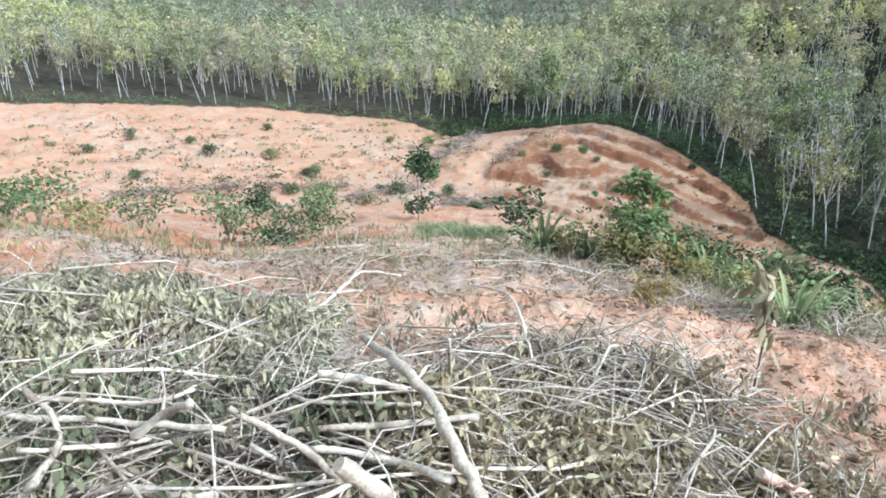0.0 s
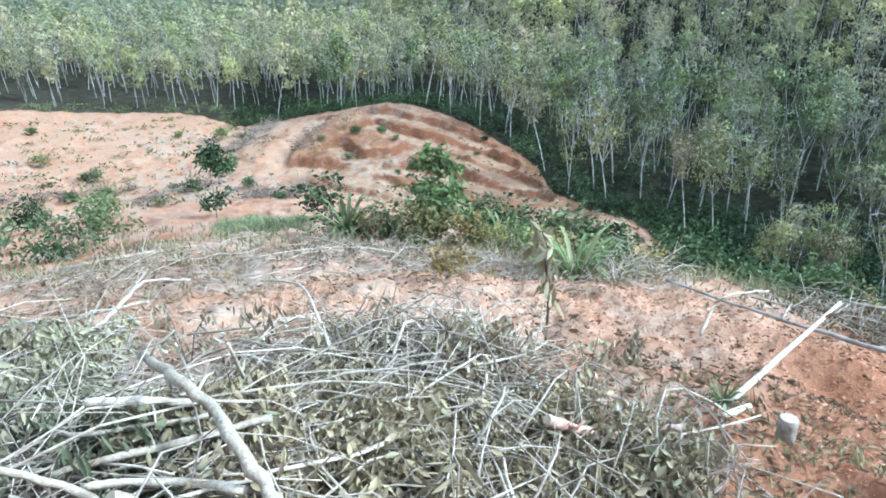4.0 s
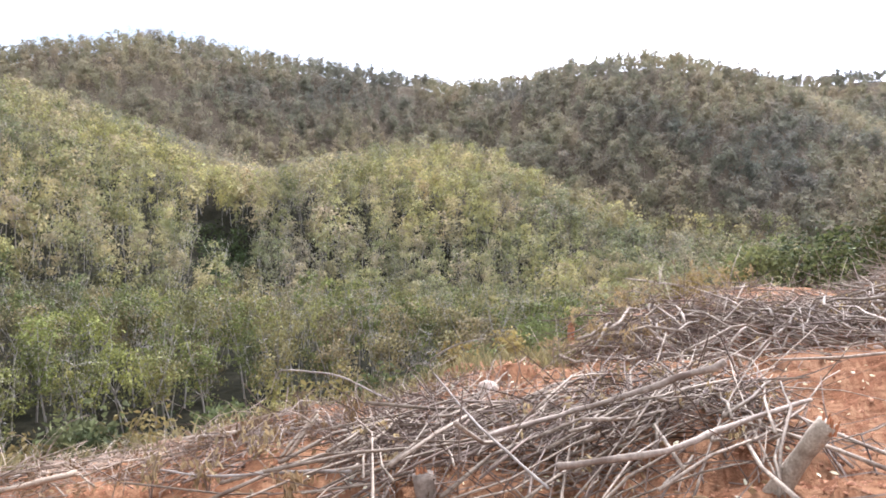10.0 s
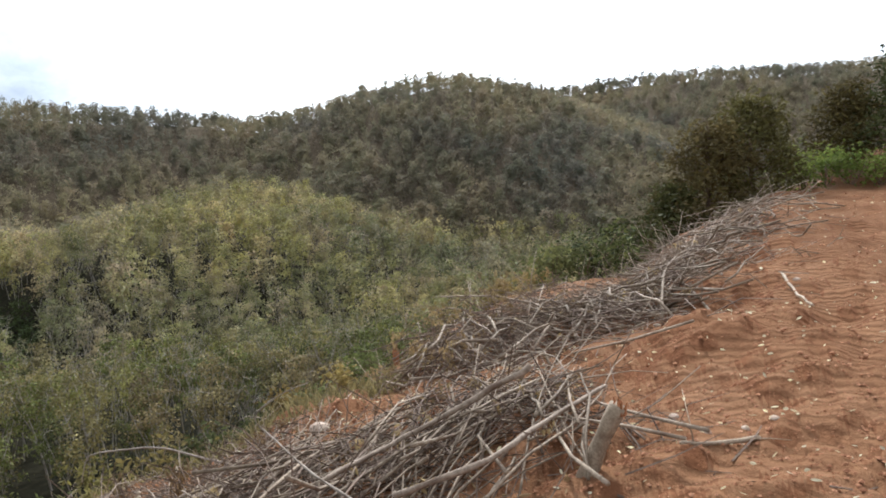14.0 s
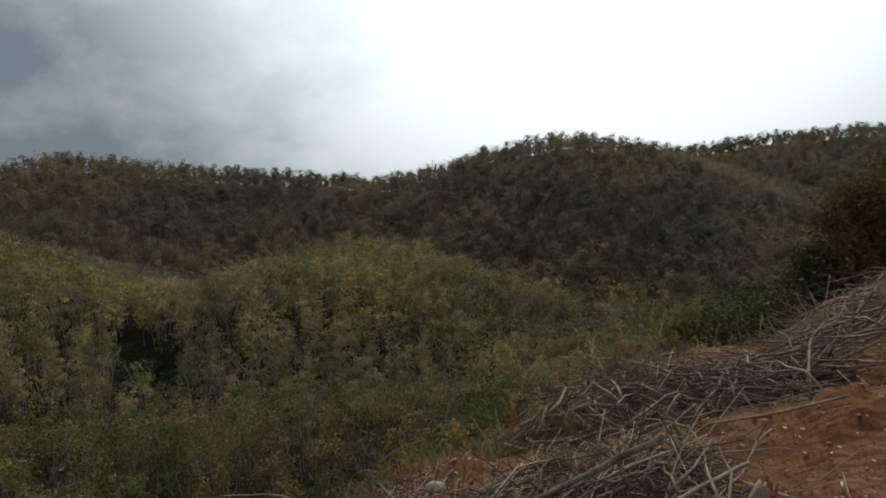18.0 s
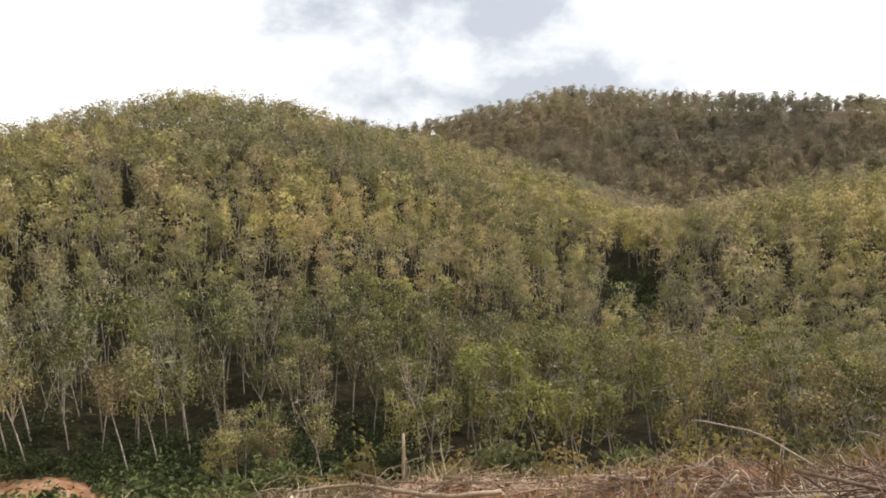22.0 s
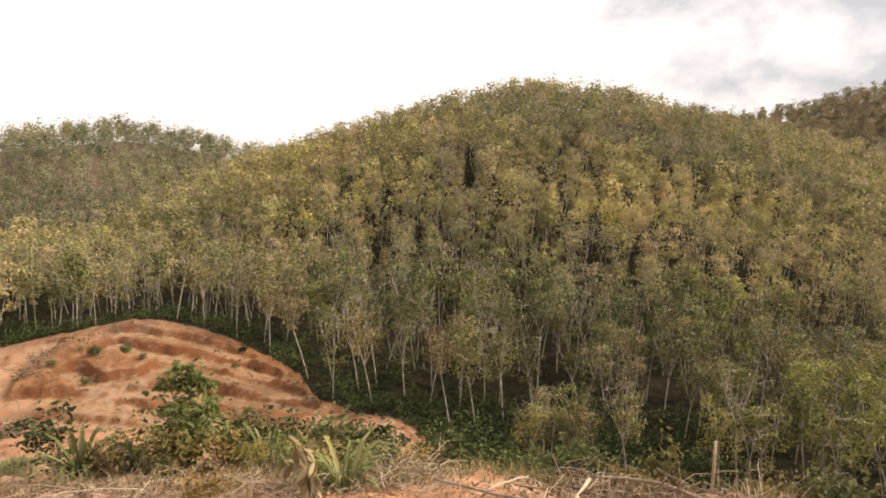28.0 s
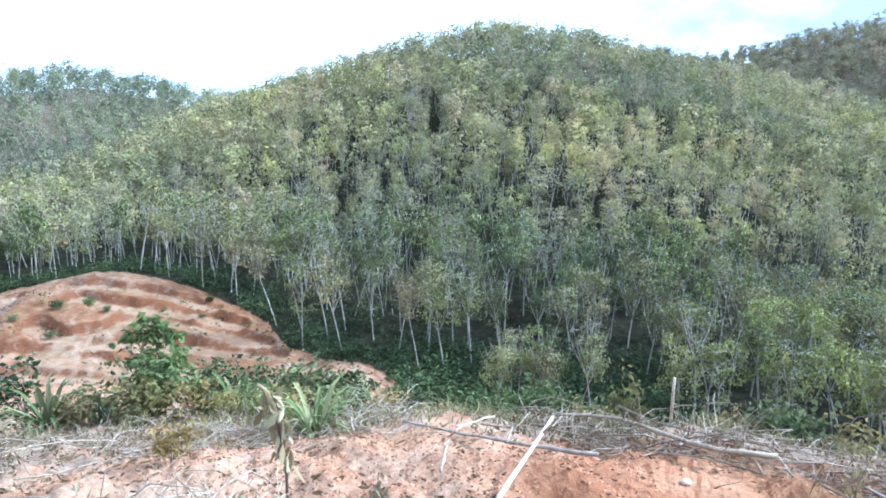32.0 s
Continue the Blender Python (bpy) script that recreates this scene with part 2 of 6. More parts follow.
def leaf_material(name, tints, through=0.28, spread=0.5, patchy=0.37):
    """tints: colours over a random number, one for each tree; leaves of a tree vary in brightness."""
    m, n, l, b = material(name, 0.75, 0.1)
    geo = n.new("ShaderNodeNewGeometry")
    att = n.new("ShaderNodeAttribute")
    att.attribute_name = "tint"
    info = n.new("ShaderNodeObjectInfo")
    add = n.new("ShaderNodeMath")
    l.new(att.outputs["Fac"], add.inputs[0])
    l.new(info.outputs["Random"], add.inputs[1])
    fr = n.new("ShaderNodeMath")
    fr.operation = "FRACT"
    l.new(add.outputs[0], fr.inputs[0])
    c = ramp_node(n, l, fr.outputs[0], [(i / (len(tints) - 1), k) for i, k in enumerate(tints)]).outputs[0]
    lo, hi = 1 - spread, 1 + spread
    c = mix_node(n, l, c, ramp_node(n, l, geo.outputs["Random Per Island"], [(0.0, (lo, lo, lo)), (1.0, (hi, hi, hi * 0.9))]).outputs[0], 1.0, "MULTIPLY")
    tuft = noise_node(n, l, 0.33, 3, 0.5, geo.outputs["Position"])
    c = mix_node(n, l, c, ramp_node(n, l, tuft.outputs[0], [(0.36, (1 - patchy,) * 3), (0.64, (1 + patchy, 1 + patchy, 1 + patchy * 0.7))]).outputs[0], 1.0, "MULTIPLY")
    wide = noise_node(n, l, 0.018, 3, 0.5, geo.outputs["Position"])
    k = ramp_node(n, l, wide.outputs[0], [(0.35, (0.72, 0.76, 0.8)), (0.65, (1.22, 1.16, 0.94))]).outputs[0]
    c = mix_node(n, l, c, k, 1.0, "MULTIPLY")
    l.new(c, b.inputs["Base Color"])
    t = n.new("ShaderNodeBsdfTranslucent")
    l.new(c, t.inputs["Color"])
    s = n.new("ShaderNodeMixShader")
    s.inputs[0].default_value = through
    l.new(b.outputs[0], s.inputs[1])
    l.new(t.outputs[0], s.inputs[2])
    l.new(s.outputs[0], n["Material Output"].inputs["Surface"])
    return m


def bark_material(name, dark, light, scale=6.0, stretch=0.25):
    m, n, l, b = material(name, 0.9, 0.06)
    co = n.new("ShaderNodeTexCoord")
    mp = n.new("ShaderNodeMapping")
    mp.inputs["Scale"].default_value = (1, 1, stretch)
    l.new(co.outputs["Object"], mp.inputs[0])
    a = noise_node(n, l, scale, 5, 0.65, mp.outputs[0])
    f = noise_node(n, l, scale * 7, 4, 0.6, mp.outputs[0])
    isl = n.new("ShaderNodeNewGeometry").outputs["Random Per Island"]
    c = ramp_node(n, l, a.outputs[0], [(0.32, dark), (0.6, light)]).outputs[0]
    c = mix_node(n, l, c, ramp_node(n, l, isl, [(0.0, (0.62, 0.6, 0.58)), (1.0, (1.12, 1.1, 1.08))]).outputs[0], 1.0, "MULTIPLY")
    l.new(c, b.inputs["Base Color"])
    bump_node(n, l, b, f.outputs[0], 0.5, 0.01)
    return m


EARTH = ground_material()
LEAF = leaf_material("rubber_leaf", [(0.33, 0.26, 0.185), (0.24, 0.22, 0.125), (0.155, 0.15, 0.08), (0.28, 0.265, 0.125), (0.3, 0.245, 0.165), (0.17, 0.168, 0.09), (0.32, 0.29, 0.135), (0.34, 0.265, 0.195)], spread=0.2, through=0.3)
# Greener valley-foot leaf, darkened below rubber_leaf to carry shade and missing haze.
LEAF_SHADED = leaf_material("shaded_valley_leaf", [(0.21, 0.165, 0.105), (0.14, 0.138, 0.062), (0.078, 0.09, 0.04), (0.175, 0.182, 0.066), (0.195, 0.155, 0.094), (0.085, 0.1, 0.042), (0.2, 0.2, 0.07), (0.22, 0.172, 0.11)], spread=0.4, through=0.14, patchy=0.45)
# Greyer, paler leaf of the northern hill.
LEAF_PALE = leaf_material("grey_green_leaf", [(0.205, 0.2, 0.138), (0.165, 0.175, 0.112), (0.225, 0.21, 0.15), (0.15, 0.162, 0.104), (0.2, 0.19, 0.132)], spread=0.2)
LEAF_DARK = leaf_material("ridge_leaf", [(0.235, 0.19, 0.155), (0.19, 0.18, 0.13), (0.22, 0.18, 0.148), (0.175, 0.168, 0.122), (0.225, 0.195, 0.155)], spread=0.12, patchy=0.15, through=0.5)
BARK = bark_material("pale_bark", (0.16, 0.135, 0.11), (0.44, 0.4, 0.34))
TWIG = bark_material("grey_twig", (0.16, 0.13, 0.1), (0.34, 0.29, 0.24))

# ---------------------------------------------------------------- the land
# Crests as bearing, distance and height of the ground; each hill falls off to both sides.
HILLS = {
    "hill_north": ([(-75, 320, -0.1), (-45, 300, 4.9), (-15, 305, 5.9), (5, 320, 2.3), (9, 320, 7.9), (12, 320, 10.4), (16, 322, 8.4), (20, 325, 3.4), (25, 330, 0.4), (32, 345, -0.1), (42, 370, -4.1)], 0.36, 30),
    "hill_centre": ([(10, 150, -22.1), (15, 165, -20.1), (22, 195, -13.1), (29, 220, -8), (34, 236, -0.4), (39, 245, 12.8), (44, 248, 20.7), (48, 250, 19.4), (53, 252, 14.4), (60, 248, 3.7), (63.5, 243, -6.6), (68, 230, -16.2), (74, 208, -20.7), (78, 185, -24.7), (81, 165, -30.1), (84, 150, -40.1)], 0.34, 16),
    "hump": ([(80, 163, -24.5), (82, 172, -21.6), (84, 180, -18.6), (86, 195, -17.2), (90.5, 215, -14), (95, 240, -11.5), (99, 265, -13.6), (102, 290, -22), (106, 330, -36)], 0.3, 12),
    "ridge_east": ([(50, 440, 12.4), (59, 430, 20.9), (66, 425, 26.9), (70, 415, 34.4), (74, 408, 39.4), (79, 405, 34.4), (86, 405, 29.9), (93, 405, 26.4), (98, 400, 21.9), (103, 390, 26.9), (108, 380, 35.9), (112.5, 370, 38.4), (116, 380, 34.9), (119, 392, 27.9), (124, 425, 18.4)], 0.52, 20),
    "ridge_far": ([(108, 620, 46.4), (121, 580, 44.4), (129, 580, 49.4), (136, 580, 49.4), (143, 580, 45.4), (165, 520, 40.4)], 0.42, 30),
}


def polar(b, r):
    return r * math.sin(radians(b)), r * math.cos(radians(b))


def crest_height(x, y, hill):
    spine, slope, soft = HILLS[hill]
    best = np.full(x.shape, -400.0)
    pts = [(*polar(b, r), z) for b, r, z in spine]
    for (x0, y0, z0), (x1, y1, z1) in zip(pts, pts[1:]):
        dx, dy = x1 - x0, y1 - y0
        s = np.clip(((x - x0) * dx + (y - y0) * dy) / (dx * dx + dy * dy), 0, 1)
        d = np.hypot(x - x0 - s * dx, y - y0 - s * dy)
        best = np.maximum(best, z0 + s * (z1 - z0) - slope * (np.sqrt(d * d + soft * soft) - soft))
    return best


def smooth_max(a, b, k):
    h = np.clip(0.5 + 0.5 * (a - b) / k, 0, 1)
    return b * (1 - h) + a * h + k * h * (1 - h)


def step(a, b, v):
    s = np.clip((v - a) / (b - a), 0, 1)
    return s * s * (3 - 2 * s)


@functools.lru_cache(maxsize=None)
def ripples(size, seed):
    rng = np.random.RandomState(seed)
    out = []
    for i in range(7):
        a, f, p = rng.uniform(0, 2 * math.pi), rng.uniform(0.6, 1.7) / size, rng.uniform(0, 6.3)
        out.append((math.cos(a) * f * 2 * math.pi, math.sin(a) * f * 2 * math.pi, p))
    return out


def waves(x, y, size, seed):
    # a smooth uneven field, about -1 to 1
    out = 0
    for u, v, p in ripples(size, seed):
        out = out + np.sin(x * u + y * v + p)
    return out / 3.2


# The brow of the cleared slope on which the camera stands: bearing, distance, height, fall beyond.
BROW_B = [-180, -110, -60, -35, -26, -17, -6, 7, 16, 26, 39, 55, 66, 76, 84, 92, 101, 108, 112, 117, 122, 127, 133, 138, 144, 148, 160, 180]
BROW_R = [20, 24, 30, 24, 22, 18, 14, 13, 12.5, 10.5, 9.5, 9.5, 9.5, 9.5, 10, 10.5, 12, 16, 18, 20, 21, 22, 24, 26, 28, 29, 24, 20]
BROW_Z = [6, 5, -5, -5.0, -5.5, -5.2, -3.9, -3.7, -3.7, -3.1, -2.7, -2.8, -2.8, -2.6, -2.55, -2.55, -2.6, -3.25, -2.8, -2.5, -2.2, -2.2, -0.8, -0.1, -0.1, 0.05, 2.5, 6]
BROW_F = [-0.35, -0.3, 0.2, 0.27, 0.28, 0.28, 0.29, 0.30, 0.34, 0.42, 0.52, 0.58, 0.6, 0.6, 0.6, 0.6, 0.58, 0.55, 0.55, 0.55, 0.5, 0.5, 0.4, 0.1, -0.28, -0.32, -0.3, -0.35]
# Outer edge of the cleared land
CLEAR_B = [-180, -80, -60, -32, -24, -14, -6, -1.3, 1.1, 5.3, 8, 13, 16, 20, 22.2, 24, 25.6, 27, 28.6, 31.6, 35.5, 39, 42, 46, 60, 100, 180]
CLEAR_R = [70, 90, 112, 113, 114, 115, 113, 107, 99, 95.5, 93.5, 90.5, 87, 83, 80, 77.5, 73.5, 67, 65, 61.5, 60, 58, 56, 50, 30, 30, 40]

# Dozed tracks and benches across the clearing: bearing and distance along each, half width, depth of the cut.
TRACKS = [
    ([(-34, 74), (-24, 74.5), (-15, 73.6), (-6.3, 71.8), (-0.4, 74.5), (3.0, 75.8), (6.0, 73.9), (7.8, 72.9), (11.1, 69.4), (14.7, 66.1), (18.5, 63.5), (23, 61)], 1.6, 0.25),
    ([(3.0, 75.8), (3.6, 79), (4.9, 84.3), (7.2, 89.5)], 1.5, 0.35),
    ([(8.1, 73.2), (10, 72.9), (12, 72.6), (15.2, 71.2), (19.5, 69.8), (25.7, 66.5)], 1.3, 0.65),
    ([(8.6, 78.4), (9.8, 75.4), (11.2, 74.2), (13.6, 74.6), (15.3, 76.5), (17.5, 75.6), (22, 72.6), (25, 70)], 1.2, 0.65),
    ([(11.6, 83), (13.2, 80.6), (15.3, 78.8), (19.6, 77.4), (23, 75.0)], 1.2, 0.7),
    ([(11.4, 87), (14, 84.6), (17.5, 82.0), (21, 79.2)], 1.0, 0.6),
    ([(4.2, 71), (8, 68.5), (11, 66), (14.5, 63.2)], 1.0, 0.35),
]


def bearing_of(x, y):
    return np.degrees(np.arctan2(x, y))


def natural_rise(x, y):
    """The mound before the benches were cut."""
    mx, my = polar(13.5, 88)
    bare = -21.6 + 0 * np.asarray(x, float)
    mound = -16.9 - 0.25 * (np.sqrt((x - mx) ** 2 + (y - my) ** 2 + 16) - 4)
    return smooth_max(bare, mound, 1.5)


def track_lines():
    for line, half, deep in TRACKS:
        pts = [polar(*p) for p in line]
        for p, q in zip(pts, pts[1:]):
            yield p, q, half, deep


def carve_tracks(x, y, z, cleared):
    """Level benches: flat along each track, with a steep cut face uphill and a spill bank downhill."""
    ragged, rough = 0.22 * waves(x, y, 4.0, 61), 0.05 * waves(x, y, 1.6, 62)
    for (x0, y0), (x1, y1), half, deep in track_lines():
        dx, dy = x1 - x0, y1 - y0
        s = np.clip(((x - x0) * dx + (y - y0) * dy) / (dx * dx + dy * dy), 0, 1)
        px, py = x0 + s * dx, y0 + s * dy
        d = np.hypot(x - px, y - py) + ragged
        level = natural_rise(px, py) - deep + rough
        w = step(half + 0.5, half, d) * cleared
        z = z + (np.minimum(level, z + 0.25) - z) * w
    return z


def land(x, y, detail=True):
    x, y = np.asarray(x, float), np.asarray(y, float)
    r, b = np.hypot(x, y), bearing_of(x, y)
    br, bz, bf = np.interp(b, BROW_B, BROW_R), np.interp(b, BROW_B, BROW_Z), np.interp(b, BROW_B, BROW_F)
    inner = bz * np.clip(r / br, 0, 1) ** np.interp(b, [55, 85, 100, 115, 130], [1.2, 1.5, 1.8, 1.5, 1.3])
    near = np.where(r < br, inner, bz - np.where(bf < 0, bf * np.clip(r - br, 0, 5) + 0.3 * np.clip(r - br - 7, 0, 400), bf * (r - br)) - 0.12 * np.clip(r - 32, 0, 400))
    floor = -23.5 - 11.0 * step(52, 80, b) * step(64, 125, r) + 0.8 * waves(x, y, 60, 3)
    # the bare slope across the basin and the terraced mound
    bare = -21.6 + np.interp(b, [-75, -32, -25, -17, -8, 0, 12], [0.19, 0.15, 0.11, 0.068, 0.025, 0.01, 0.0]) * np.clip(r - 72, 0, 60) - 30 * step(32, 60, b)
    mx, my = polar(13.5, 88)
    mound = -16.9 - 0.25 * (np.sqrt((x - mx) ** 2 + (y - my) ** 2 + 16) - 4)
    basin = smooth_max(np.maximum(floor, -60), bare, 1.2)
    basin = smooth_max(basin, mound, 1.5)
    basin = basin + (0.14 * waves(x, y, 16, 31) + 0.07 * waves(x, y, 5.0, 32) + 0.06 * waves(x, y, 2.2, 33)) * step(38, 55, r) * step(130, 110, r)
    low = 0.62
    cut = np.floor(basin / low) * low + low * step(0.6, 0.85, basin / low - np.floor(basin / low))
    cleared = step(4, -2, r - np.interp(b, CLEAR_B, CLEAR_R)) * step(38, 55, r) * step(46, 40, b)
    basin = basin + (cut - basin) * cleared * 0.78 * step(6, -2, b)
    if np.any((r > 55) & (r < 96)):
        basin = carve_tracks(x, y, basin, cleared)
    for h in HILLS:
        basin = smooth_max(basin, crest_height(x, y, h) + 1.2 * waves(x, y, 75, 9), 2.0)
    z = smooth_max(near, basin, 1.5)
    if detail:
        fade = np.clip(r / 2.5, 0, 1) * np.clip(40 / (r + 1), 0, 1)
        rough = np.clip(25 / (r + 1), 0, 1)
        z = z + fade * (0.10 * waves(x, y, 3.1, 5) + 0.05 * waves(x, y, 1.0, 6)) + fade * rough * (0.03 * waves(x, y, 0.42, 7) + 0.016 * waves(x, y, 0.17, 8))
    return z


GRID_STEP, GRID_HALF = 0.12, 32.4
_axis = np.arange(-GRID_HALF, GRID_HALF + GRID_STEP, GRID_STEP)
_gx, _gy = np.meshgrid(_axis, _axis, indexing="ij")
GRID = land(_gx, _gy)
_gx, _gy = np.meshgrid(np.arange(-120, 141, 0.8), np.arange(-60, 131, 0.8), indexing="ij")
FAR_GRID = land(_gx, _gy)


def ground_at(x, y):
    """Height of the ground, from a fine table close by."""
    if abs(x) < 32 and abs(y) < 32:
        u, v = (x + GRID_HALF) / GRID_STEP, (y + GRID_HALF) / GRID_STEP
        i, j = int(u), int(v)
        u, v = u - i, v - j
        return float((GRID[i, j] * (1 - u) + GRID[i + 1, j] * u) * (1 - v) + (GRID[i, j + 1] * (1 - u) + GRID[i + 1, j + 1] * u) * v)
    if -120 < x < 140 and -60 < y < 130:
        return float(FAR_GRID[int((x + 120.4) / 0.8), int((y + 60.4) / 0.8)])
    return float(land(np.array([x]), np.array([y]))[0])


def track_mask(x, y):
    best = np.full(np.shape(x), 99.0)
    for (x0, y0), (x1, y1), half, deep in track_lines():
        dx, dy = x1 - x0, y1 - y0
        t = np.clip(((x - x0) * dx + (y - y0) * dy) / (dx * dx + dy * dy), 0, 1)
        best = np.minimum(best, np.hypot(x - x0 - t * dx, y - y0 - t * dy) / half)
    return step(1.25, 0.6, best)


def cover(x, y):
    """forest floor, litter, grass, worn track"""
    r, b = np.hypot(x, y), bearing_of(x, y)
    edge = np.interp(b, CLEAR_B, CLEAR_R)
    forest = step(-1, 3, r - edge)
    br = np.interp(b, BROW_B, BROW_R)
    litter = 0.55 * step(12, 2, r) * step(60, 30, b) * step(-150, -60, b) + 0.5 * step(3.0, 0.5, np.abs(r - br)) * step(100, 70, b)
    litter = np.maximum(litter, 0.42 * step(-2, 2, r - br) * step(40, 25, r))
    litter = np.maximum(litter, step(40, 55, r) * (0.30 + 0.12 * waves(x, y, 22, 41) + 0.1 * step(78, 70, r) * step(6, -4, b)))
    litter = np.maximum(litter, (0.5 + 0.16 * waves(x, y, 3.5, 72)) * step(5, 7, r) * step(15, 12, r) * step(26, 12, b))
    gx, gy = polar(2.4, 16.8)
    grass = step(1.15, 0.8, np.hypot((x - gx) / 1.2, (y - gy) / 1.6) + 0.15 * waves(x, y, 1.5, 71)) + 0.2 * step(0, 3, r - br) * step(30, 42, b) * step(45, 20, r)
    dry = 0.54 * step(3.4, 4.6, r) * step(10.5, 8.5, r) * step(-14, 0, b) * step(60, 46, b)
    tan = 0.5 * step(9, 3, b) * step(45, 58, r)
    return forest, np.clip(litter, 0, 1), np.clip(grass, 0, 1), np.maximum(np.maximum(track_mask(x, y) * (r > 40) * 0.62, tan), dry)


def build_ground():
    rr = np.concatenate([[0.0], np.geomspace(0.6, 48, 165), np.arange(48.6, 94, 0.4), np.arange(94, 116, 0.8), np.geomspace(116, 700, 60), [850, 1100, 1500, 2200, 3200, 4800]])
    bb = np.radians(np.concatenate([np.arange(-52, 0, 0.36), np.arange(0, 30, 0.24), np.arange(30, 166, 0.42), np.arange(166, 308, 3.5)]))
    nb = len(bb)
    R, B = np.meshgrid(rr[1:], bb, indexing="ij")
    X, Y = R * np.sin(B), R * np.cos(B)
    Z = land(X, Y)
    Z = np.where(R > 700, np.maximum(Z, -30) * 0 + (-28.0), Z)
    V = np.concatenate([[[0, 0, land(np.array([0.0]), np.array([0.0]))[0]]], np.stack([X, Y, Z], -1).reshape(-1, 3)])
    i, j = np.meshgrid(np.arange(len(rr) - 2), np.arange(nb), indexing="ij")
    k = (j + 1) % nb
    quads = np.stack([1 + i * nb + j, 1 + (i + 1) * nb + j, 1 + (i + 1) * nb + k, 1 + i * nb + k], -1).reshape(-1, 4)
    cap = [(0, 1 + j, 1 + (j + 1) % nb) for j in range(nb)]
    me = bpy.data.meshes.new("ground")
    me.from_pydata(V.tolist(), [], quads[:, ::-1].tolist() + [c[::-1] for c in cap])
    me.polygons.foreach_set("use_smooth", [True] * len(me.polygons))
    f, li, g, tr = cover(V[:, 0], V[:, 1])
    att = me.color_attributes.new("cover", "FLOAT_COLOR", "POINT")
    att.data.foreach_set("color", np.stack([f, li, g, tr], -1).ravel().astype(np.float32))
    vb, vr = bearing_of(V[:, 0], V[:, 1]), np.hypot(V[:, 0], V[:, 1])
    worn = step(126, 133, vb) * step(160, 152, vb) * step(2, 3, vr) * step(24, 14, vr) * (0.65 + 0.35 * waves(V[:, 0], V[:, 1], 2.4, 51))
    me.attributes.new("tread", "FLOAT", "POINT").data.foreach_set("value", np.clip(worn, 0, 1).astype(np.float32))
    # Darkened soil: the sunward sector close by, a partial weight over the clearing.
    dark_earth = np.maximum(step(58, 76, vb) * step(176, 166, vb) * step(60, 40, vr), (0.45 + 0.4 * step(4, 9, vb)) * step(42, 55, vr))
    me.attributes.new("packed", "FLOAT", "POINT").data.foreach_set("value", dark_earth.astype(np.float32))
    me.attributes.new("dry_floor", "FLOAT", "POINT").data.foreach_set("value", np.maximum(step(170, 260, vr), 0.25 * step(3, -3, vb)).astype(np.float32))
    me.materials.append(EARTH)
    ob = new("ground", me)
    tagged(ob, "orange cleared hillside earth running into a wooded valley", "ground", kind="structure")
    return ob


ground = build_ground()
assert ground.data.polygons[0].normal.z > 0

# ---------------------------------------------------------------- trees


class Shape:
    """Collects vertices and faces with a material slot each."""

    def __init__(self):
        self.v, self.f, self.m, self.n = [], [], [], 0

    def add(self, verts, faces, slot=0):
        self.v.append(np.asarray(verts, float))
        self.f += [tuple(i + self.n for i in f) for f in faces]
        self.m += [slot] * len(faces)
        self.n += len(verts)

    def tube(self, path, radii, sides=5, slot=0, cap=True):
        path = np.asarray(path, float)
        rings = []
        for i, p in enumerate(path):
            d = path[min(i + 1, len(path) - 1)] - path[max(i - 1, 0)]
            d /= np.linalg.norm(d) + 1e-9
            a = np.cross(d, (0.31, 0.86, 0.12) if abs(d[2]) > 0.8 else (0, 0, 1))
            a /= np.linalg.norm(a)
            c = np.cross(d, a)
            for s in range(sides):
                w = 2 * math.pi * s / sides
                rings.append(p + radii[i] * (math.cos(w) * a + math.sin(w) * c))
        faces = []
        for i in range(len(path) - 1):
            for s in range(sides):
                t = (s + 1) % sides
                faces.append((i * sides + s, i * sides + t, (i + 1) * sides + t, (i + 1) * sides + s))
        if cap:
            faces.append(tuple(range(sides))[::-1])
            faces.append(tuple((len(path) - 1) * sides + s for s in range(sides)))
        self.add(rings, faces, slot)

    def leaf(self, p, along, side, length, width, slot=1, fold=0.15):
        up = np.cross(along, side)
        self.add([p, p + along * length * 0.5 + side * width * 0.5 + up * fold * width, p + along * length, p + along * length * 0.5 - side * width * 0.5 + up * fold * width], [(0, 1, 2), (0, 2, 3)], slot)

    def chip(self, p, along, side, length, width, slot=1):
        """A single small three-cornered leaf."""
        self.add([p - side * width * 0.5, p + side * width * 0.5, p + along * length], [(0, 1, 2)], slot)

    def mesh(self, name, mats, smooth=False):
        me = bpy.data.meshes.new(name)
        me.from_pydata(np.concatenate(self.v).tolist(), [], self.f)
        for k in mats:
            me.materials.append(k)
        me.polygons.foreach_set("material_index", self.m)
        if smooth:
            me.polygons.foreach_set("use_smooth", [True] * len(self.f))
        return me


def unit(v):
    return v / (np.linalg.norm(v) + 1e-9)


def rand_way(rng):
    return unit(rng.normal(size=3))


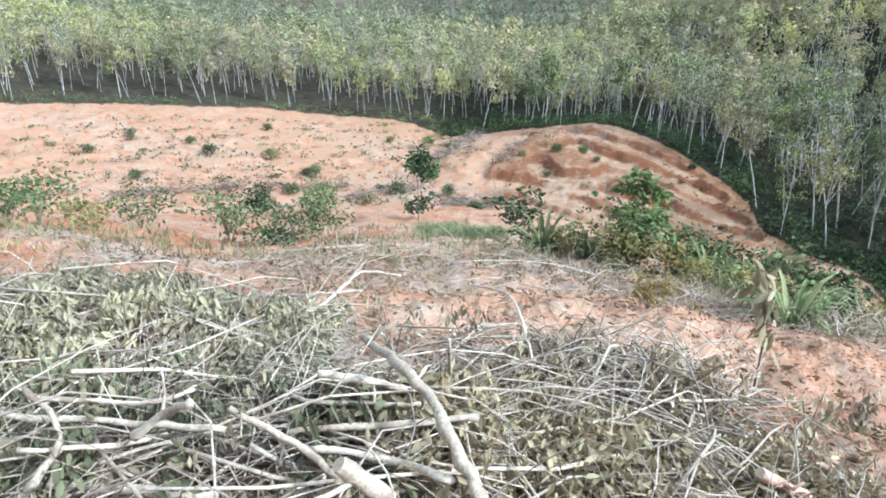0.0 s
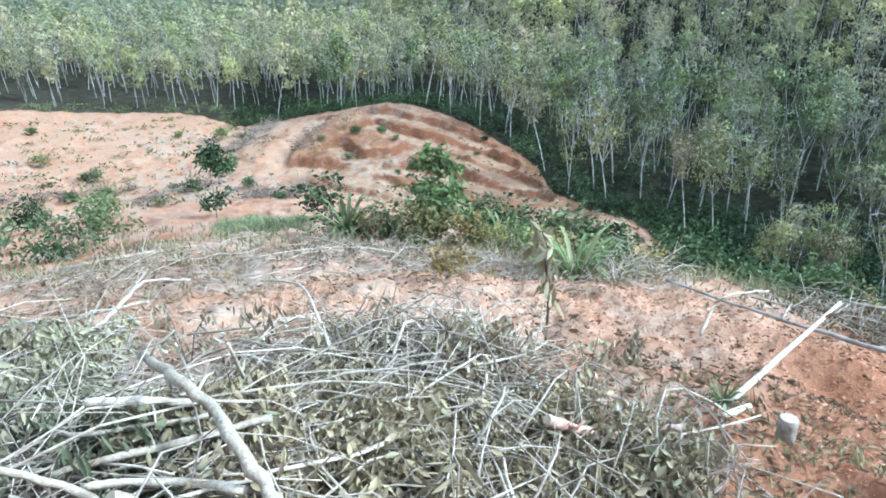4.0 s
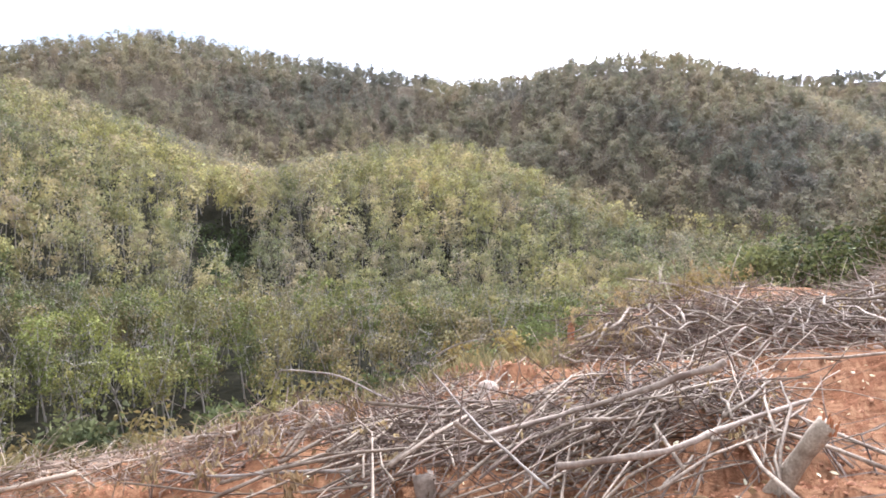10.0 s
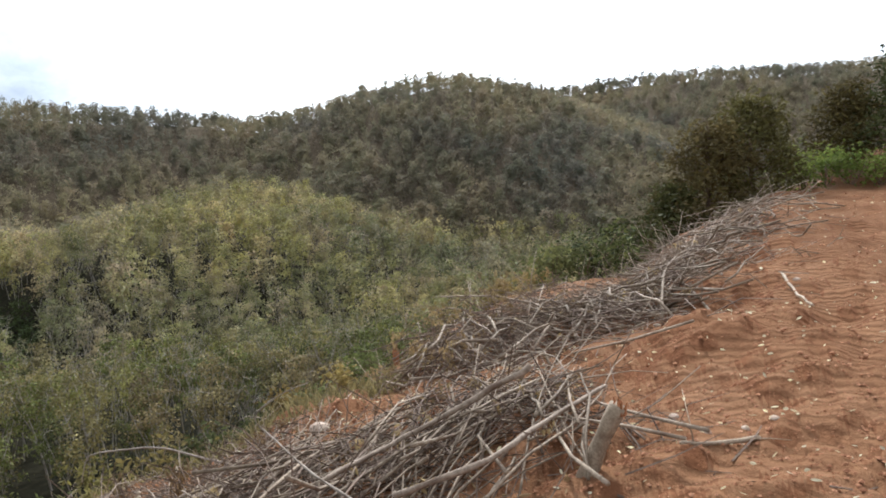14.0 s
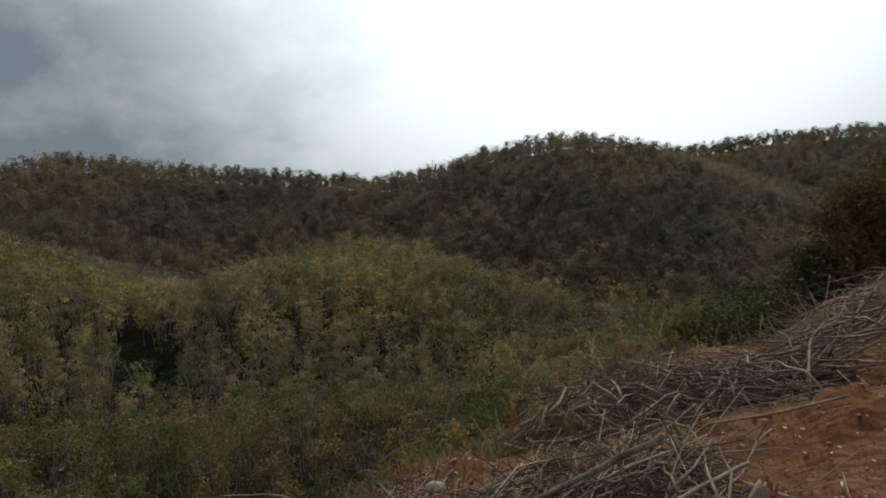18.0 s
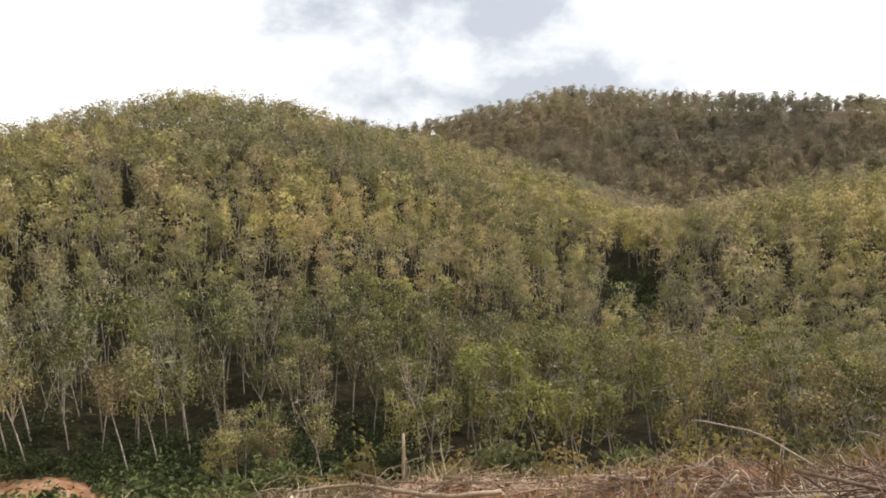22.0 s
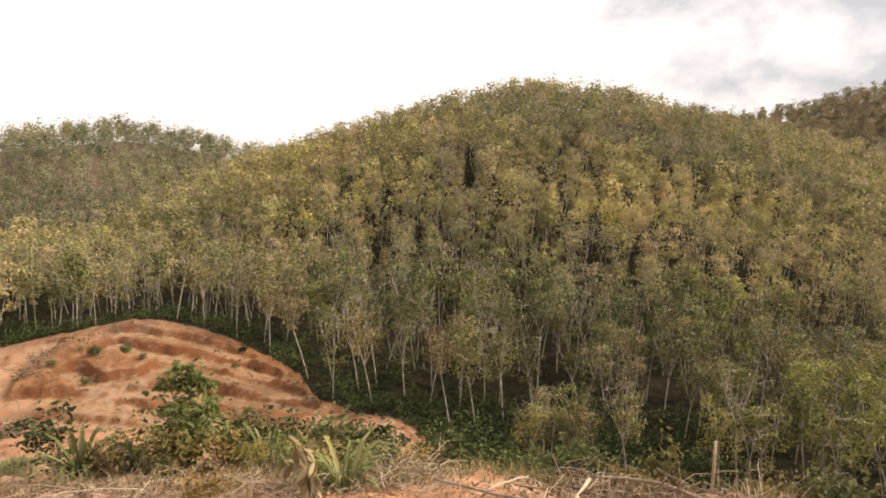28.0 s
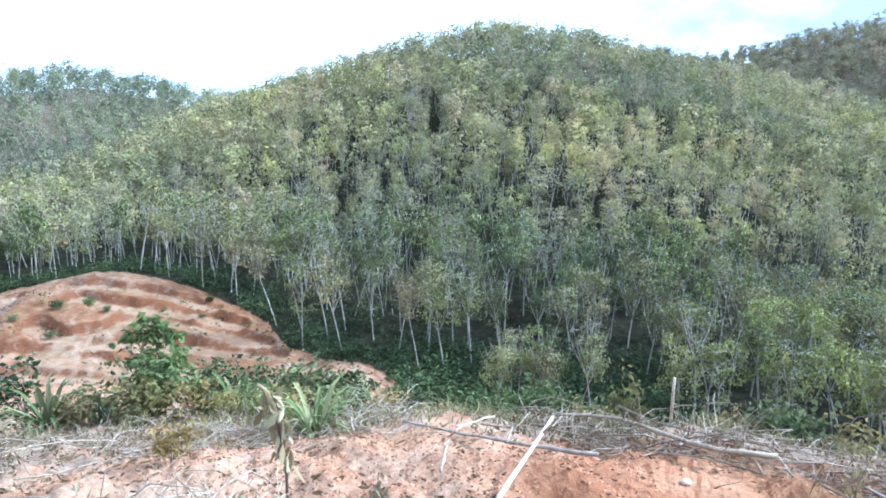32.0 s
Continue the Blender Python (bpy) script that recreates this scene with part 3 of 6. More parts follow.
def rubber_tree(rng, lod, leafy, height):
    """Slim pale trunk that forks into rising limbs, an airy crown. lod 0 near, 1 middle, 2 far. Returns wood, crown shapes."""
    wood, crown = Shape(), Shape()
    sides = (6, 4, 3, 3)[lod]
    fork = height * rng.uniform(0.38, 0.56) * (0.55 if lod >= 2 else 1)
    lean = rng.normal(0, 0.11, 2)
    base = np.array([0, 0, -0.6])
    mid = np.array([lean[0] * fork * 0.5, lean[1] * fork * 0.5, fork * 0.5])
    top = np.array([lean[0] * fork, lean[1] * fork, fork])
    r0 = height * rng.uniform(0.0052, 0.0072) * (0.85 if lod else 1)
    if lod >= 2:
        wood.tube([base, top], [r0 * 1.2, r0 * 0.9], sides, 0, False)
    else:
        wood.tube([base, mid, top], [r0 * 1.2, r0, r0 * 0.8], sides, 0, False)
    tips = []
    nl = (rng.randint(3, 6), 3, 2, 2)[lod]
    a0 = rng.uniform(0, 6.28)
    for i in range(nl):
        a = a0 + 6.28 * i / nl + rng.normal(0, 0.3)
        rise = height - fork - rng.uniform(0, 0.25) * height * 0.5
        out = rise * rng.uniform(0.24, 0.46)
        p1 = top + np.array([math.cos(a) * out * 0.55, math.sin(a) * out * 0.55, rise * 0.45])
        p2 = top + np.array([math.cos(a) * out, math.sin(a) * out, rise * 0.92])
        wood.tube([top, p1, p2], [r0 * 0.68, r0 * 0.46, r0 * 0.2], max(3, sides - 2), 0, False)
        for s in (0.45, 0.7, 0.9, 1.0) if lod < 2 else (0.0, 0.3, 0.6, 0.85, 1.0):
            tips.append((top + (p1 - top) * s * 2 if s < 0.5 else p1 + (p2 - p1) * (s - 0.5) * 2, rise))
    if lod < 2:
        tips += [(base + (top - base) * s, height - fork) for s in (0.62, 0.74, 0.86)]
    # a rounded crown of leaf tufts round the limbs; leaves face outwards
    boughs = (24, 19, 18, 16)[lod]
    leaves = int((38, 23, 11, 12)[lod] * leafy)
    size = (0.27, 0.36, 0.6, 0.85)[lod] * height / 12
    half = np.array([(0.19, 0.19, 0.36), (0.195, 0.195, 0.38), (0.21, 0.21, 0.40), (0.24, 0.24, 0.47)][lod]) * height
    axis = np.array([top[0], top[1], height - half[2] * 0.95])
    for k in range(boughs):
        w = unit(rng.normal(size=3) + (0, 0, 0.2 if lod < 2 else 0.0))
        q = axis + w * half * rng.uniform(0.35, 0.98)
        p, rise = tips[rng.randint(len(tips))]
        for alt, _ in tips:
            if np.linalg.norm(alt - q) < np.linalg.norm(p - q):
                p = alt
        if lod == 0 or (leafy < 0.6 and lod < 2) or leafy < 0.4:
            wood.tube([p, (p + q) / 2 + rng.normal(0, 0.08, 3), q], [r0 * 0.36, r0 * 0.26, r0 * 0.1], 3, 0, False)
        if leafy < 0.5 and lod < 2:
            for _ in range(4):
                s = p + (q - p) * rng.uniform(0.4, 1)
                wood.tube([s, s + unit(q - p + rng.normal(0, 0.5, 3) + (0, 0, 0.3)) * height * 0.07], [r0 * 0.2, r0 * 0.08], 3, 0, False)
        spread = (0.034, 0.04, 0.056, 0.068)[lod] * height * rng.uniform(0.7, 1.25)
        for _ in range(leaves):
            c = q + rng.normal(0, spread, 3) * (1, 1, 0.72)
            face = unit(unit((c - axis) / half) * (0.4 if lod < 2 else 0.8) + (c - q) / spread * (0.35 if lod < 2 else 0.0) + rand_way(rng) * 0.6 + (0, 0, 0.2))
            al = unit(np.cross(face, rand_way(rng)))
            sd = np.cross(face, al)
            if lod == 0:
                crown.leaf(c, al, sd, size * rng.uniform(0.7, 1.4), size * rng.uniform(0.5, 0.95), 1, rng.uniform(-0.3, 0.3))
            else:
                crown.chip(c, al, sd, size * rng.uniform(0.7, 1.5), size * rng.uniform(0.6, 1.1))
    return wood, crown


def joined(wood, crown):
    s = Shape()
    for part_shape in (wood, crown):
        if part_shape.n:
            for_v = np.concatenate(part_shape.v)
            s.v.append(for_v)
            s.f += [tuple(i + s.n for i in f) for f in part_shape.f]
            s.m += part_shape.m
            s.n += len(for_v)
    return s


def packed(shape):
    """Loop arrays of a shape, for mass copies."""
    V = np.concatenate(shape.v)
    counts = np.array([len(f) for f in shape.f])
    idx = np.concatenate([np.array(f) for f in shape.f])
    return V, counts, idx, np.array(shape.m)


def mass_copies(name, variants, places, mats, label):
    """One joined mesh out of many placed copies: places are variant, x, y, z, turn, scale."""
    vs, cs, ids, ms, ts, n = [], [], [], [], [], 0
    rng = np.random.RandomState(len(places))
    for k, x, y, z, turn, sc in places:
        V, c, i, m = variants[k]
        ct, st = math.cos(turn), math.sin(turn)
        W = np.empty_like(V)
        W[:, 0] = (V[:, 0] * ct - V[:, 1] * st) * sc + x
        W[:, 1] = (V[:, 0] * st + V[:, 1] * ct) * sc + y
        W[:, 2] = V[:, 2] * sc + z
        vs.append(W)
        cs.append(c)
        ids.append(i + n)
        ms.append(m)
        ts.append(np.full(len(V), rng.uniform(), np.float32))
        n += len(V)
    V, C, I, M = np.concatenate(vs), np.concatenate(cs), np.concatenate(ids), np.concatenate(ms)
    me = bpy.data.meshes.new(name)
    me.vertices.add(len(V))
    me.vertices.foreach_set("co", V.ravel().astype(np.float32))
    me.loops.add(len(I))
    me.loops.foreach_set("vertex_index", I.astype(np.int32))
    me.polygons.add(len(C))
    me.polygons.foreach_set("loop_start", np.concatenate([[0], np.cumsum(C)[:-1]]).astype(np.int32))
    me.polygons.foreach_set("material_index", M.astype(np.int32))
    for k in mats:
        me.materials.append(k)
    me.update(calc_edges=True)
    me.attributes.new("tint", "FLOAT", "POINT").data.foreach_set("value", np.concatenate(ts))
    return tagged(new(name, me), label, "woodland", kind="stuff")


# Breaks in the canopy: a dark gully between the hills, the upper side of a grove, the head of the clearing.
GAPS = [(76.8, 81.2, 118, 158), (1.5, 7.0, 80, 106)]


def plant_spots(seed):
    """Planting rows over all the wooded land: x, y, distance, bearing, which hill leads."""
    rng = np.random.RandomState(seed)
    out = []
    for x, y in product(np.arange(-420, 660, 3.35), np.arange(-560, 520, 4.2)):
        out.append((x, y))
    P = np.array(out)
    P = P + rng.normal(0, 1, P.shape) * np.interp(np.hypot(P[:, 0], P[:, 1]), [60, 150, 300], [0.6, 1.1, 1.9])[:, None]
    r, b = np.hypot(P[:, 0], P[:, 1]), bearing_of(P[:, 0], P[:, 1])
    keep = (b > -52) & (b < 160) & (r < 640)
    edge = np.interp(b, CLEAR_B, CLEAR_R)
    keep &= r > edge + 2.0
    keep &= r > np.interp(b, [36, 40, 44, 52, 56, 58, 60, 100, 112, 125, 160], [0, 61, 65, 66, 64, 58, 51, 50, 46, 48, 55])
    keep &= (b < 127) | (r > 230)
    for b0, b1, r0, r1 in GAPS:
        keep &= ~((b > b0) & (b < b1) & (r > r0 + 5 * np.sin(b * 2.1)) & (r < r1 + 5 * np.sin(b * 1.3)))
    # thinner far off, where single crowns merge
    thin = np.interp(r, [60, 90, 120, 200, 300, 450, 640], [0.9, 0.95, 1.0, 0.9, 0.6, 0.46, 0.4])
    keep &= rng.uniform(size=len(P)) < thin
    P, r, b = P[keep], r[keep], b[keep]
    z = land(P[:, 0], P[:, 1], False)
    # woods end behind the crests
    reach = np.full(len(P), False)
    ang = (z + 11.5 - 1.55) / r
    order = np.argsort(r)
    horizon = {}
    for i in order:
        k = int(b[i] // 1.5)
        h = horizon.get(k, -9.0)
        if ang[i] > h - (0.02 if r[i] < 150 else 0.03 if r[i] < 300 else 0.018):
            reach[i] = True
        horizon[k] = max(h, (z[i] + 7 - 1.55) / r[i])
    return P[reach], r[reach], b[reach], z[reach]


def part(name, shape, mats, parent, label="", smooth=False):
    ob = new(name, shape.mesh(name, mats, smooth) if isinstance(shape, Shape) else shape)
    ob.parent = parent
    if label:
        ob["label"] = label
    return ob


def build_woods():
    rng = np.random.RandomState(11)
    P, r, b, z = plant_spots(4)
    near = (r < 92) & (b > -45)
    idx = np.where(near)[0]
    idx = idx[np.argsort(r[idx])][:295]
    chosen = set(idx.tolist())
    kinds = []
    for leafy, text in ((1.0, "slender pale-trunked rubber tree with a light green crown"), (0.8, "slender rubber tree with a thin green crown"), (0.45, "pale rubber tree with sparse leaves"), (0.12, "almost bare pale rubber tree with grey twigs"), (1.15, "rubber tree with a full yellow-green crown"), (0.9, "forked pale rubber tree with an open crown")):
        w, c = rubber_tree(rng, 0, leafy, rng.uniform(9.2, 11.0))
        kinds.append((w.mesh("trunk", [BARK]), c.mesh("crown", [BARK, LEAF_SHADED]), text))
    protos = []
    for tm, cm, text in kinds:
        e = tagged(new("rubber_tree"), text, "tree", "rubber trees at the valley foot")
        part("trunk", tm, None, e)
        part("crown", cm, None, e)
        protos.append(e)
    share = [0.24, 0.22, 0.2, 0.12, 0.1, 0.12]
    first = set()
    for i in idx:
        k = int(rng.choice(6, p=share))
        m = Matrix.LocRotScale((P[i, 0], P[i, 1], z[i]), Euler((0, 0, rng.uniform(0, 6.28))), (rng.uniform(0.85, 1.12),) * 3)
        if k not in first:
            first.add(k)
            protos[k].matrix_basis = m
        else:
            save = protos[k].scale.copy()
            protos[k].scale = (1, 1, 1)
            copy_thing(protos[k], m)
            protos[k].scale = save
    mid = [packed(joined(*rubber_tree(rng, 1, leafy, rng.uniform(9.2, 11.0)))) for leafy in (1, 1.1, 0.9, 1.0, 0.8, 0.5, 0.15, 0.15)]
    far = [packed(joined(*rubber_tree(rng, 2, leafy, rng.uniform(9.4, 11.2)))) for leafy in (1, 1.1, 0.9, 1.0, 0.8, 0.5, 0.3)]
    brow_kinds = [packed(joined(*rubber_tree(rng, 3, leafy, rng.uniform(10.4, 12.2)))) for leafy in (1, 1.1, 0.9, 1.0, 0.8, 0.9, 0.6)]
    lots = {}
    tops = np.stack([crest_height(P[:, 0], P[:, 1], h) for h in HILLS] + [np.full(len(P), -27.0)])
    lead = np.argmax(tops, 0)
    # the eastern ridge begins behind the nearer hills
    lead[(b > 50) & (r > np.interp(b, [50, 62, 70, 78, 82, 86, 95, 102, 108, 114, 128], [268, 262, 245, 205, 192, 215, 258, 308, 300, 250, 230]))] = 3
    leads = ["woods_north", "woods_centre", "woods_hump", "woods_ridge", "woods_ridge", "woods_valley"]
    for i in range(len(P)):
        if i in chosen:
            continue
        hill = leads[lead[i]]
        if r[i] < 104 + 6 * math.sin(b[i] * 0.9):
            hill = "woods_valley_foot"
        lod = "mid" if r[i] < 160 + 25 * math.sin(b[i] * 0.7) + rng.normal(0, 12) else "far"
        k = rng.randint(len(mid if lod == "mid" else far))
        if hill == "woods_north" and lod == "far" and rng.uniform() < 0.35:
            k = len(far) - 1
        lots.setdefault((hill, lod), []).append((k, P[i, 0], P[i, 1], z[i], rng.uniform(0, 6.28), rng.uniform(0.8, 1.15) * (1.0 if lod == "mid" else 0.86 if hill == "woods_ridge" else 1.08)))
    for (hill, lod), places in lots.items():
        leaf = LEAF_DARK if hill == "woods_ridge" else LEAF_PALE if hill == "woods_north" else LEAF_SHADED if hill == "woods_valley_foot" else LEAF
        mass_copies(hill, mid if lod == "mid" else brow_kinds if hill == "woods_ridge" else far, places, [BARK if hill != "woods_ridge" else TWIG, leaf], "rubber plantation covering the hillside" if hill != "woods_ridge" else "brownish dry-season woodland along the ridge")
    # a lighter clump of small trees on the near bank of the stream
    for b_, r_ in ((44.6, 55), (45.6, 53), (46.6, 56), (47.6, 54), (48.5, 55.5), (49.5, 53.5), (50.6, 55.5), (51.4, 54), (53.1, 55.5), (46.1, 58), (48.9, 58)):
        x, y = polar(b_, r_)
        k = int(rng.choice([0, 1, 2, 4, 5])) if b_ < 53 else 3
        save = protos[k].scale.copy()
        protos[k].scale = (1, 1, 1)
        copy_thing(protos[k], Matrix.LocRotScale((x, y, ground_at(x, y)), Euler((0, 0, rng.uniform(0, 6.28))), (rng.uniform(0.72, 0.9) if b_ < 53 else 0.95,) * 3))
        protos[k].scale = save


build_woods()

# ---------------------------------------------------------------- materials of the near things


def wood_material(name, dark, light, stain, scale=3.0):
    """Weathered wood: streaks, lichen stains, dark knots."""
    m, n, l, b = material(name, 0.8, 0.25)
    co = n.new("ShaderNodeTexCoord").outputs["Object"]
    a = noise_node(n, l, scale, 5, 0.6, co)
    f = noise_node(n, l, scale * 9, 5, 0.7, co)
    rnd = n.new("ShaderNodeObjectInfo").outputs["Random"]
    isl = n.new("ShaderNodeNewGeometry").outputs["Random Per Island"]
    c = ramp_node(n, l, f.outputs[0], [(0.28, dark), (0.62, light)]).outputs[0]
    c = mix_node(n, l, c, stain, ramp_node(n, l, a.outputs[0], [(0.5, (0, 0, 0)), (0.66, (0.85, 0.85, 0.85))]).outputs[0])
    c = mix_node(n, l, c, ramp_node(n, l, rnd, [(0.0, (0.62, 0.6, 0.57)), (1.0, (1.1, 1.1, 1.1))]).outputs[0], 1.0, "MULTIPLY")
    c = mix_node(n, l, c, ramp_node(n, l, isl, [(0.0, (0.6, 0.57, 0.53)), (1.0, (1.12, 1.12, 1.12))]).outputs[0], 1.0, "MULTIPLY")
    l.new(c, b.inputs["Base Color"])
    bump_node(n, l, b, f.outputs[0], 0.6, 0.006)
    return m


def flat_variety(name, tints, rough=0.7, through=0.2, spread=0.35):
    return leaf_material(name, tints, through, spread)


PALE = wood_material("peeled_wood", (0.25, 0.19, 0.128), (0.57, 0.46, 0.335), (0.21, 0.145, 0.092), 7.5)
GREY = wood_material("weathered_stick", (0.17, 0.125, 0.09), (0.41, 0.325, 0.245), (0.15, 0.1, 0.068))
BROWN = wood_material("brown_stick", (0.12, 0.08, 0.055), (0.29, 0.21, 0.155), (0.09, 0.055, 0.04))
ROOT = wood_material("torn_root", (0.22, 0.1, 0.06), (0.48, 0.28, 0.19), (0.6, 0.55, 0.48))
CUT = wood_material("sawn_face", (0.45, 0.33, 0.22), (0.62, 0.5, 0.36), (0.5, 0.36, 0.22), 8.0)
SPLINTER = wood_material("orange_heartwood", (0.3, 0.12, 0.05), (0.48, 0.22, 0.1), (0.22, 0.1, 0.05))
WILTED = flat_variety("wilted_leaf", [(0.21, 0.188, 0.118), (0.31, 0.26, 0.168), (0.15, 0.14, 0.085), (0.38, 0.31, 0.21), (0.28, 0.205, 0.132)])
DRIED = flat_variety("dried_leaf", [(0.18, 0.11, 0.065), (0.28, 0.19, 0.115), (0.13, 0.075, 0.047), (0.38, 0.29, 0.18), (0.21, 0.14, 0.085)])
FRESH = flat_variety("shrub_leaf", [(0.115, 0.128, 0.056), (0.085, 0.1, 0.042), (0.15, 0.16, 0.075), (0.125, 0.125, 0.06)], through=0.28)
# Dark green; turned down further so the undergrowth carries the shade it lies in.
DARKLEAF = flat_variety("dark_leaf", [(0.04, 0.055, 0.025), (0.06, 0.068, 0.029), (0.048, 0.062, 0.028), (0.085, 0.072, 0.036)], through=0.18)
YELLOW = flat_variety("yellowing_leaf", [(0.24, 0.165, 0.065), (0.17, 0.15, 0.058), (0.28, 0.2, 0.09), (0.14, 0.135, 0.055)], through=0.35)
BLADE = flat_variety("grass_blade", [(0.125, 0.15, 0.06), (0.09, 0.115, 0.045), (0.22, 0.2, 0.11), (0.11, 0.135, 0.055)], through=0.25)
STRAW = flat_variety("dry_grass", [(0.26, 0.21, 0.12), (0.2, 0.17, 0.09), (0.16, 0.17, 0.07)], through=0.3)
PAPER = flat_variety("bleached_leaf", [(0.62, 0.58, 0.5), (0.7, 0.67, 0.6)], through=0.2)


def clod_material():
    m, n, l, b = material("soil_clod", 0.95, 0.1)
    geo = n.new("ShaderNodeNewGeometry")
    f = noise_node(n, l, 14, 5, 0.65, geo.outputs["Position"])
    c = ramp_node(n, l, f.outputs[0], [(0.3, (0.26, 0.115, 0.06)), (0.6, (0.42, 0.215, 0.12)), (0.8, (0.53, 0.33, 0.22))]).outputs[0]
    c = mix_node(n, l, c, ramp_node(n, l, geo.outputs["Random Per Island"], [(0.0, (0.7, 0.66, 0.62)), (0.8, (1.05, 1.05, 1.05)), (1.0, (1.25, 1.35, 1.4))]).outputs[0], 1.0, "MULTIPLY")
    l.new(c, b.inputs["Base Color"])
    bump_node(n, l, b, f.outputs[0], 0.5, 0.02)
    return m


def stone_material():
    m, n, l, b = material("pale_stone", 0.85, 0.2)
    co = n.new("ShaderNodeTexCoord").outputs["Object"]
    f = noise_node(n, l, 12, 6, 0.65, co)
    l.new(ramp_node(n, l, f.outputs[0], [(0.3, (0.34, 0.24, 0.17)), (0.7, (0.56, 0.46, 0.36))]).outputs[0], b.inputs["Base Color"])
    bump_node(n, l, b, f.outputs[0], 0.5, 0.01)
    return m


CLOD, STONE = clod_material(), stone_material()

# ---------------------------------------------------------------- logs and sticks


def smooth_path(pts, per=4):
    """A rounded line through the given points."""
    P = [np.array(p, float) for p in pts]
    if len(P) == 2:
        return [P[0] + (P[1] - P[0]) * i / per for i in range(per + 1)]
    out = []
    for i in range(len(P) - 1):
        a, b, c, d = P[max(i - 1, 0)], P[i], P[i + 1], P[min(i + 2, len(P) - 1)]
        for s in range(per):
            t = s / per
            out.append(0.5 * (2 * b + (c - a) * t + (2 * a - 5 * b + 4 * c - d) * t * t + (3 * b - a - 3 * c + d) * t ** 3))
    return out + [P[-1]]


def stick_shape(path, r0, r1, rng, sides=7, knobs=0.12, slot=0, wobble=0.15):
    s = Shape()
    n = len(path)
    radii = [(r0 + (r1 - r0) * i / (n - 1)) * (1 + rng.uniform(-knobs, knobs)) for i in range(n)]
    wob = [p + rng.normal(0, r0 * wobble, 3) for p in path]
    s.tube(wob, radii, sides, slot)
    return s


def log(name, label, pts, r0, r1, mat):
    """A log or branch of its own, with a stub or two and sawn or broken ends."""
    rng = np.random.RandomState(abs(int(pts[0][0] * 977 + pts[0][1] * 131 + pts[-1][0] * 53)) % 99991)
    mid = np.mean(np.array(pts), 0)
    base = np.array([mid[0], mid[1], ground_at(mid[0], mid[1])])
    e = tagged(new(name), label, "log" if "log" in name else "branch")
    e.location = base
    path = [p - base for p in smooth_path(pts, 5)]
    stem = part("stem", stick_shape(path, r0, r1, rng, 9 if max(r0, r1) > 0.024 else 7, 0.16, wobble=0.04 if len(pts) == 2 else 0.22), [mat], e, smooth=True)
    for end, r in ((0, r0), (-1, r1)):
        if r > 0.024:
            d = unit(path[end] - path[1 if end == 0 else -2])
            s = Shape()
            s.tube([path[end] - d * 0.002, path[end] + d * 0.006], [r * 0.93, r * 0.88], 9)
            part("cut_end", s, [CUT], stem, "pale sawn end")
    for k in range(rng.randint(1, 4)):
        i = rng.randint(1, len(path) - 1)
        d = unit(path[i + 1] - path[i])
        w = unit(rng.normal(size=3) + d * 0.8 + (0, 0, 0.3))
        ln = rng.uniform(0.06, 0.3) * (1 + 8 * max(r0, r1))
        s = stick_shape([path[i], path[i] + w * ln * 0.5, path[i] + w * ln + rng.normal(0, 0.03, 3)], r0 * 0.4, r0 * 0.2, rng, 5)
        part("side_twig", s, [mat], stem, smooth=True)
    return e


log("fallen_log", "bent pale grey log with a broken fork lying on the brush", [(-0.36, 2.99, -0.12), (-0.15, 2.26, 0.18), (-0.03, 2.07, 0.16), (0.04, 1.88, 0.13), (0.14, 1.74, -0.01)], 0.018, 0.025, PALE)
log("sawn_log", "short thick pale log with a freshly sawn end", [(-0.29, 1.69, 0.17), (-0.15, 1.73, 0.01)], 0.030, 0.030, PALE)
log("fallen_log", "straight pale log lying across the brush", [(-0.69, 1.96, 0.19), (-0.48, 1.95, 0.05), (-0.31, 1.87, -0.05)], 0.012, 0.017, PALE)
log("fallen_log", "white peeled pole lying on the brush heap", [(-0.53, 2.06, 0.02), (-0.15, 2.13, -0.01), (0.16, 2.24, -0.06)], 0.013, 0.015, PALE)
log("fallen_log", "long pale pole half buried in twigs", [(-0.44, 1.99, -0.00), (-0.18, 1.97, -0.03), (0.05, 1.80, 0.01)], 0.013, 0.015, PALE)
log("fallen_log", "thin pale pole resting on wilted leaves", [(-1.40, 2.11, 0.14), (-1.09, 2.19, 0.06), (-0.93, 2.29, 0.05)], 0.011, 0.009, PALE)
log("fallen_log", "pale grey pole lying in the brush", [(-1.62, 2.18, 0.02), (-1.18, 2.13, 0.02), (-0.75, 2.06, 0.03)], 0.015, 0.013, PALE)
log("fallen_log", "stout peeled branch piece with a rough end", [(-1.06, 2.01, 0.04), (-0.93, 2.04, 0.12), (-0.78, 1.87, 0.27)], 0.018, 0.014, PALE)
log("fallen_log", "peeled white branch jutting from the heap", [(-0.46, 2.35, 0.08), (-0.29, 2.36, 0.04), (-0.12, 2.36, -0.01)], 0.017, 0.015, PALE)
log("fallen_log", "grey pole under the bent log", [(-0.63, 2.43, -0.05), (-0.46, 2.26, 0.01), (-0.06, 2.29, -0.03)], 0.010, 0.009, PALE)
log("fallen_log", "crooked grey branch with peeling bark", [(-1.44, 2.09, 0.19), (-1.30, 1.99, 0.14), (-1.27, 1.93, 0.07), (-1.29, 1.80, 0.03), (-1.34, 1.79, -0.03)], 0.011, 0.015, PALE)
log("fallen_log", "stout grey log lying on bare earth", [(-1.59, 2.05, -0.18), (-1.24, 1.98, -0.14), (-0.73, 1.83, -0.07)], 0.022, 0.020, PALE)
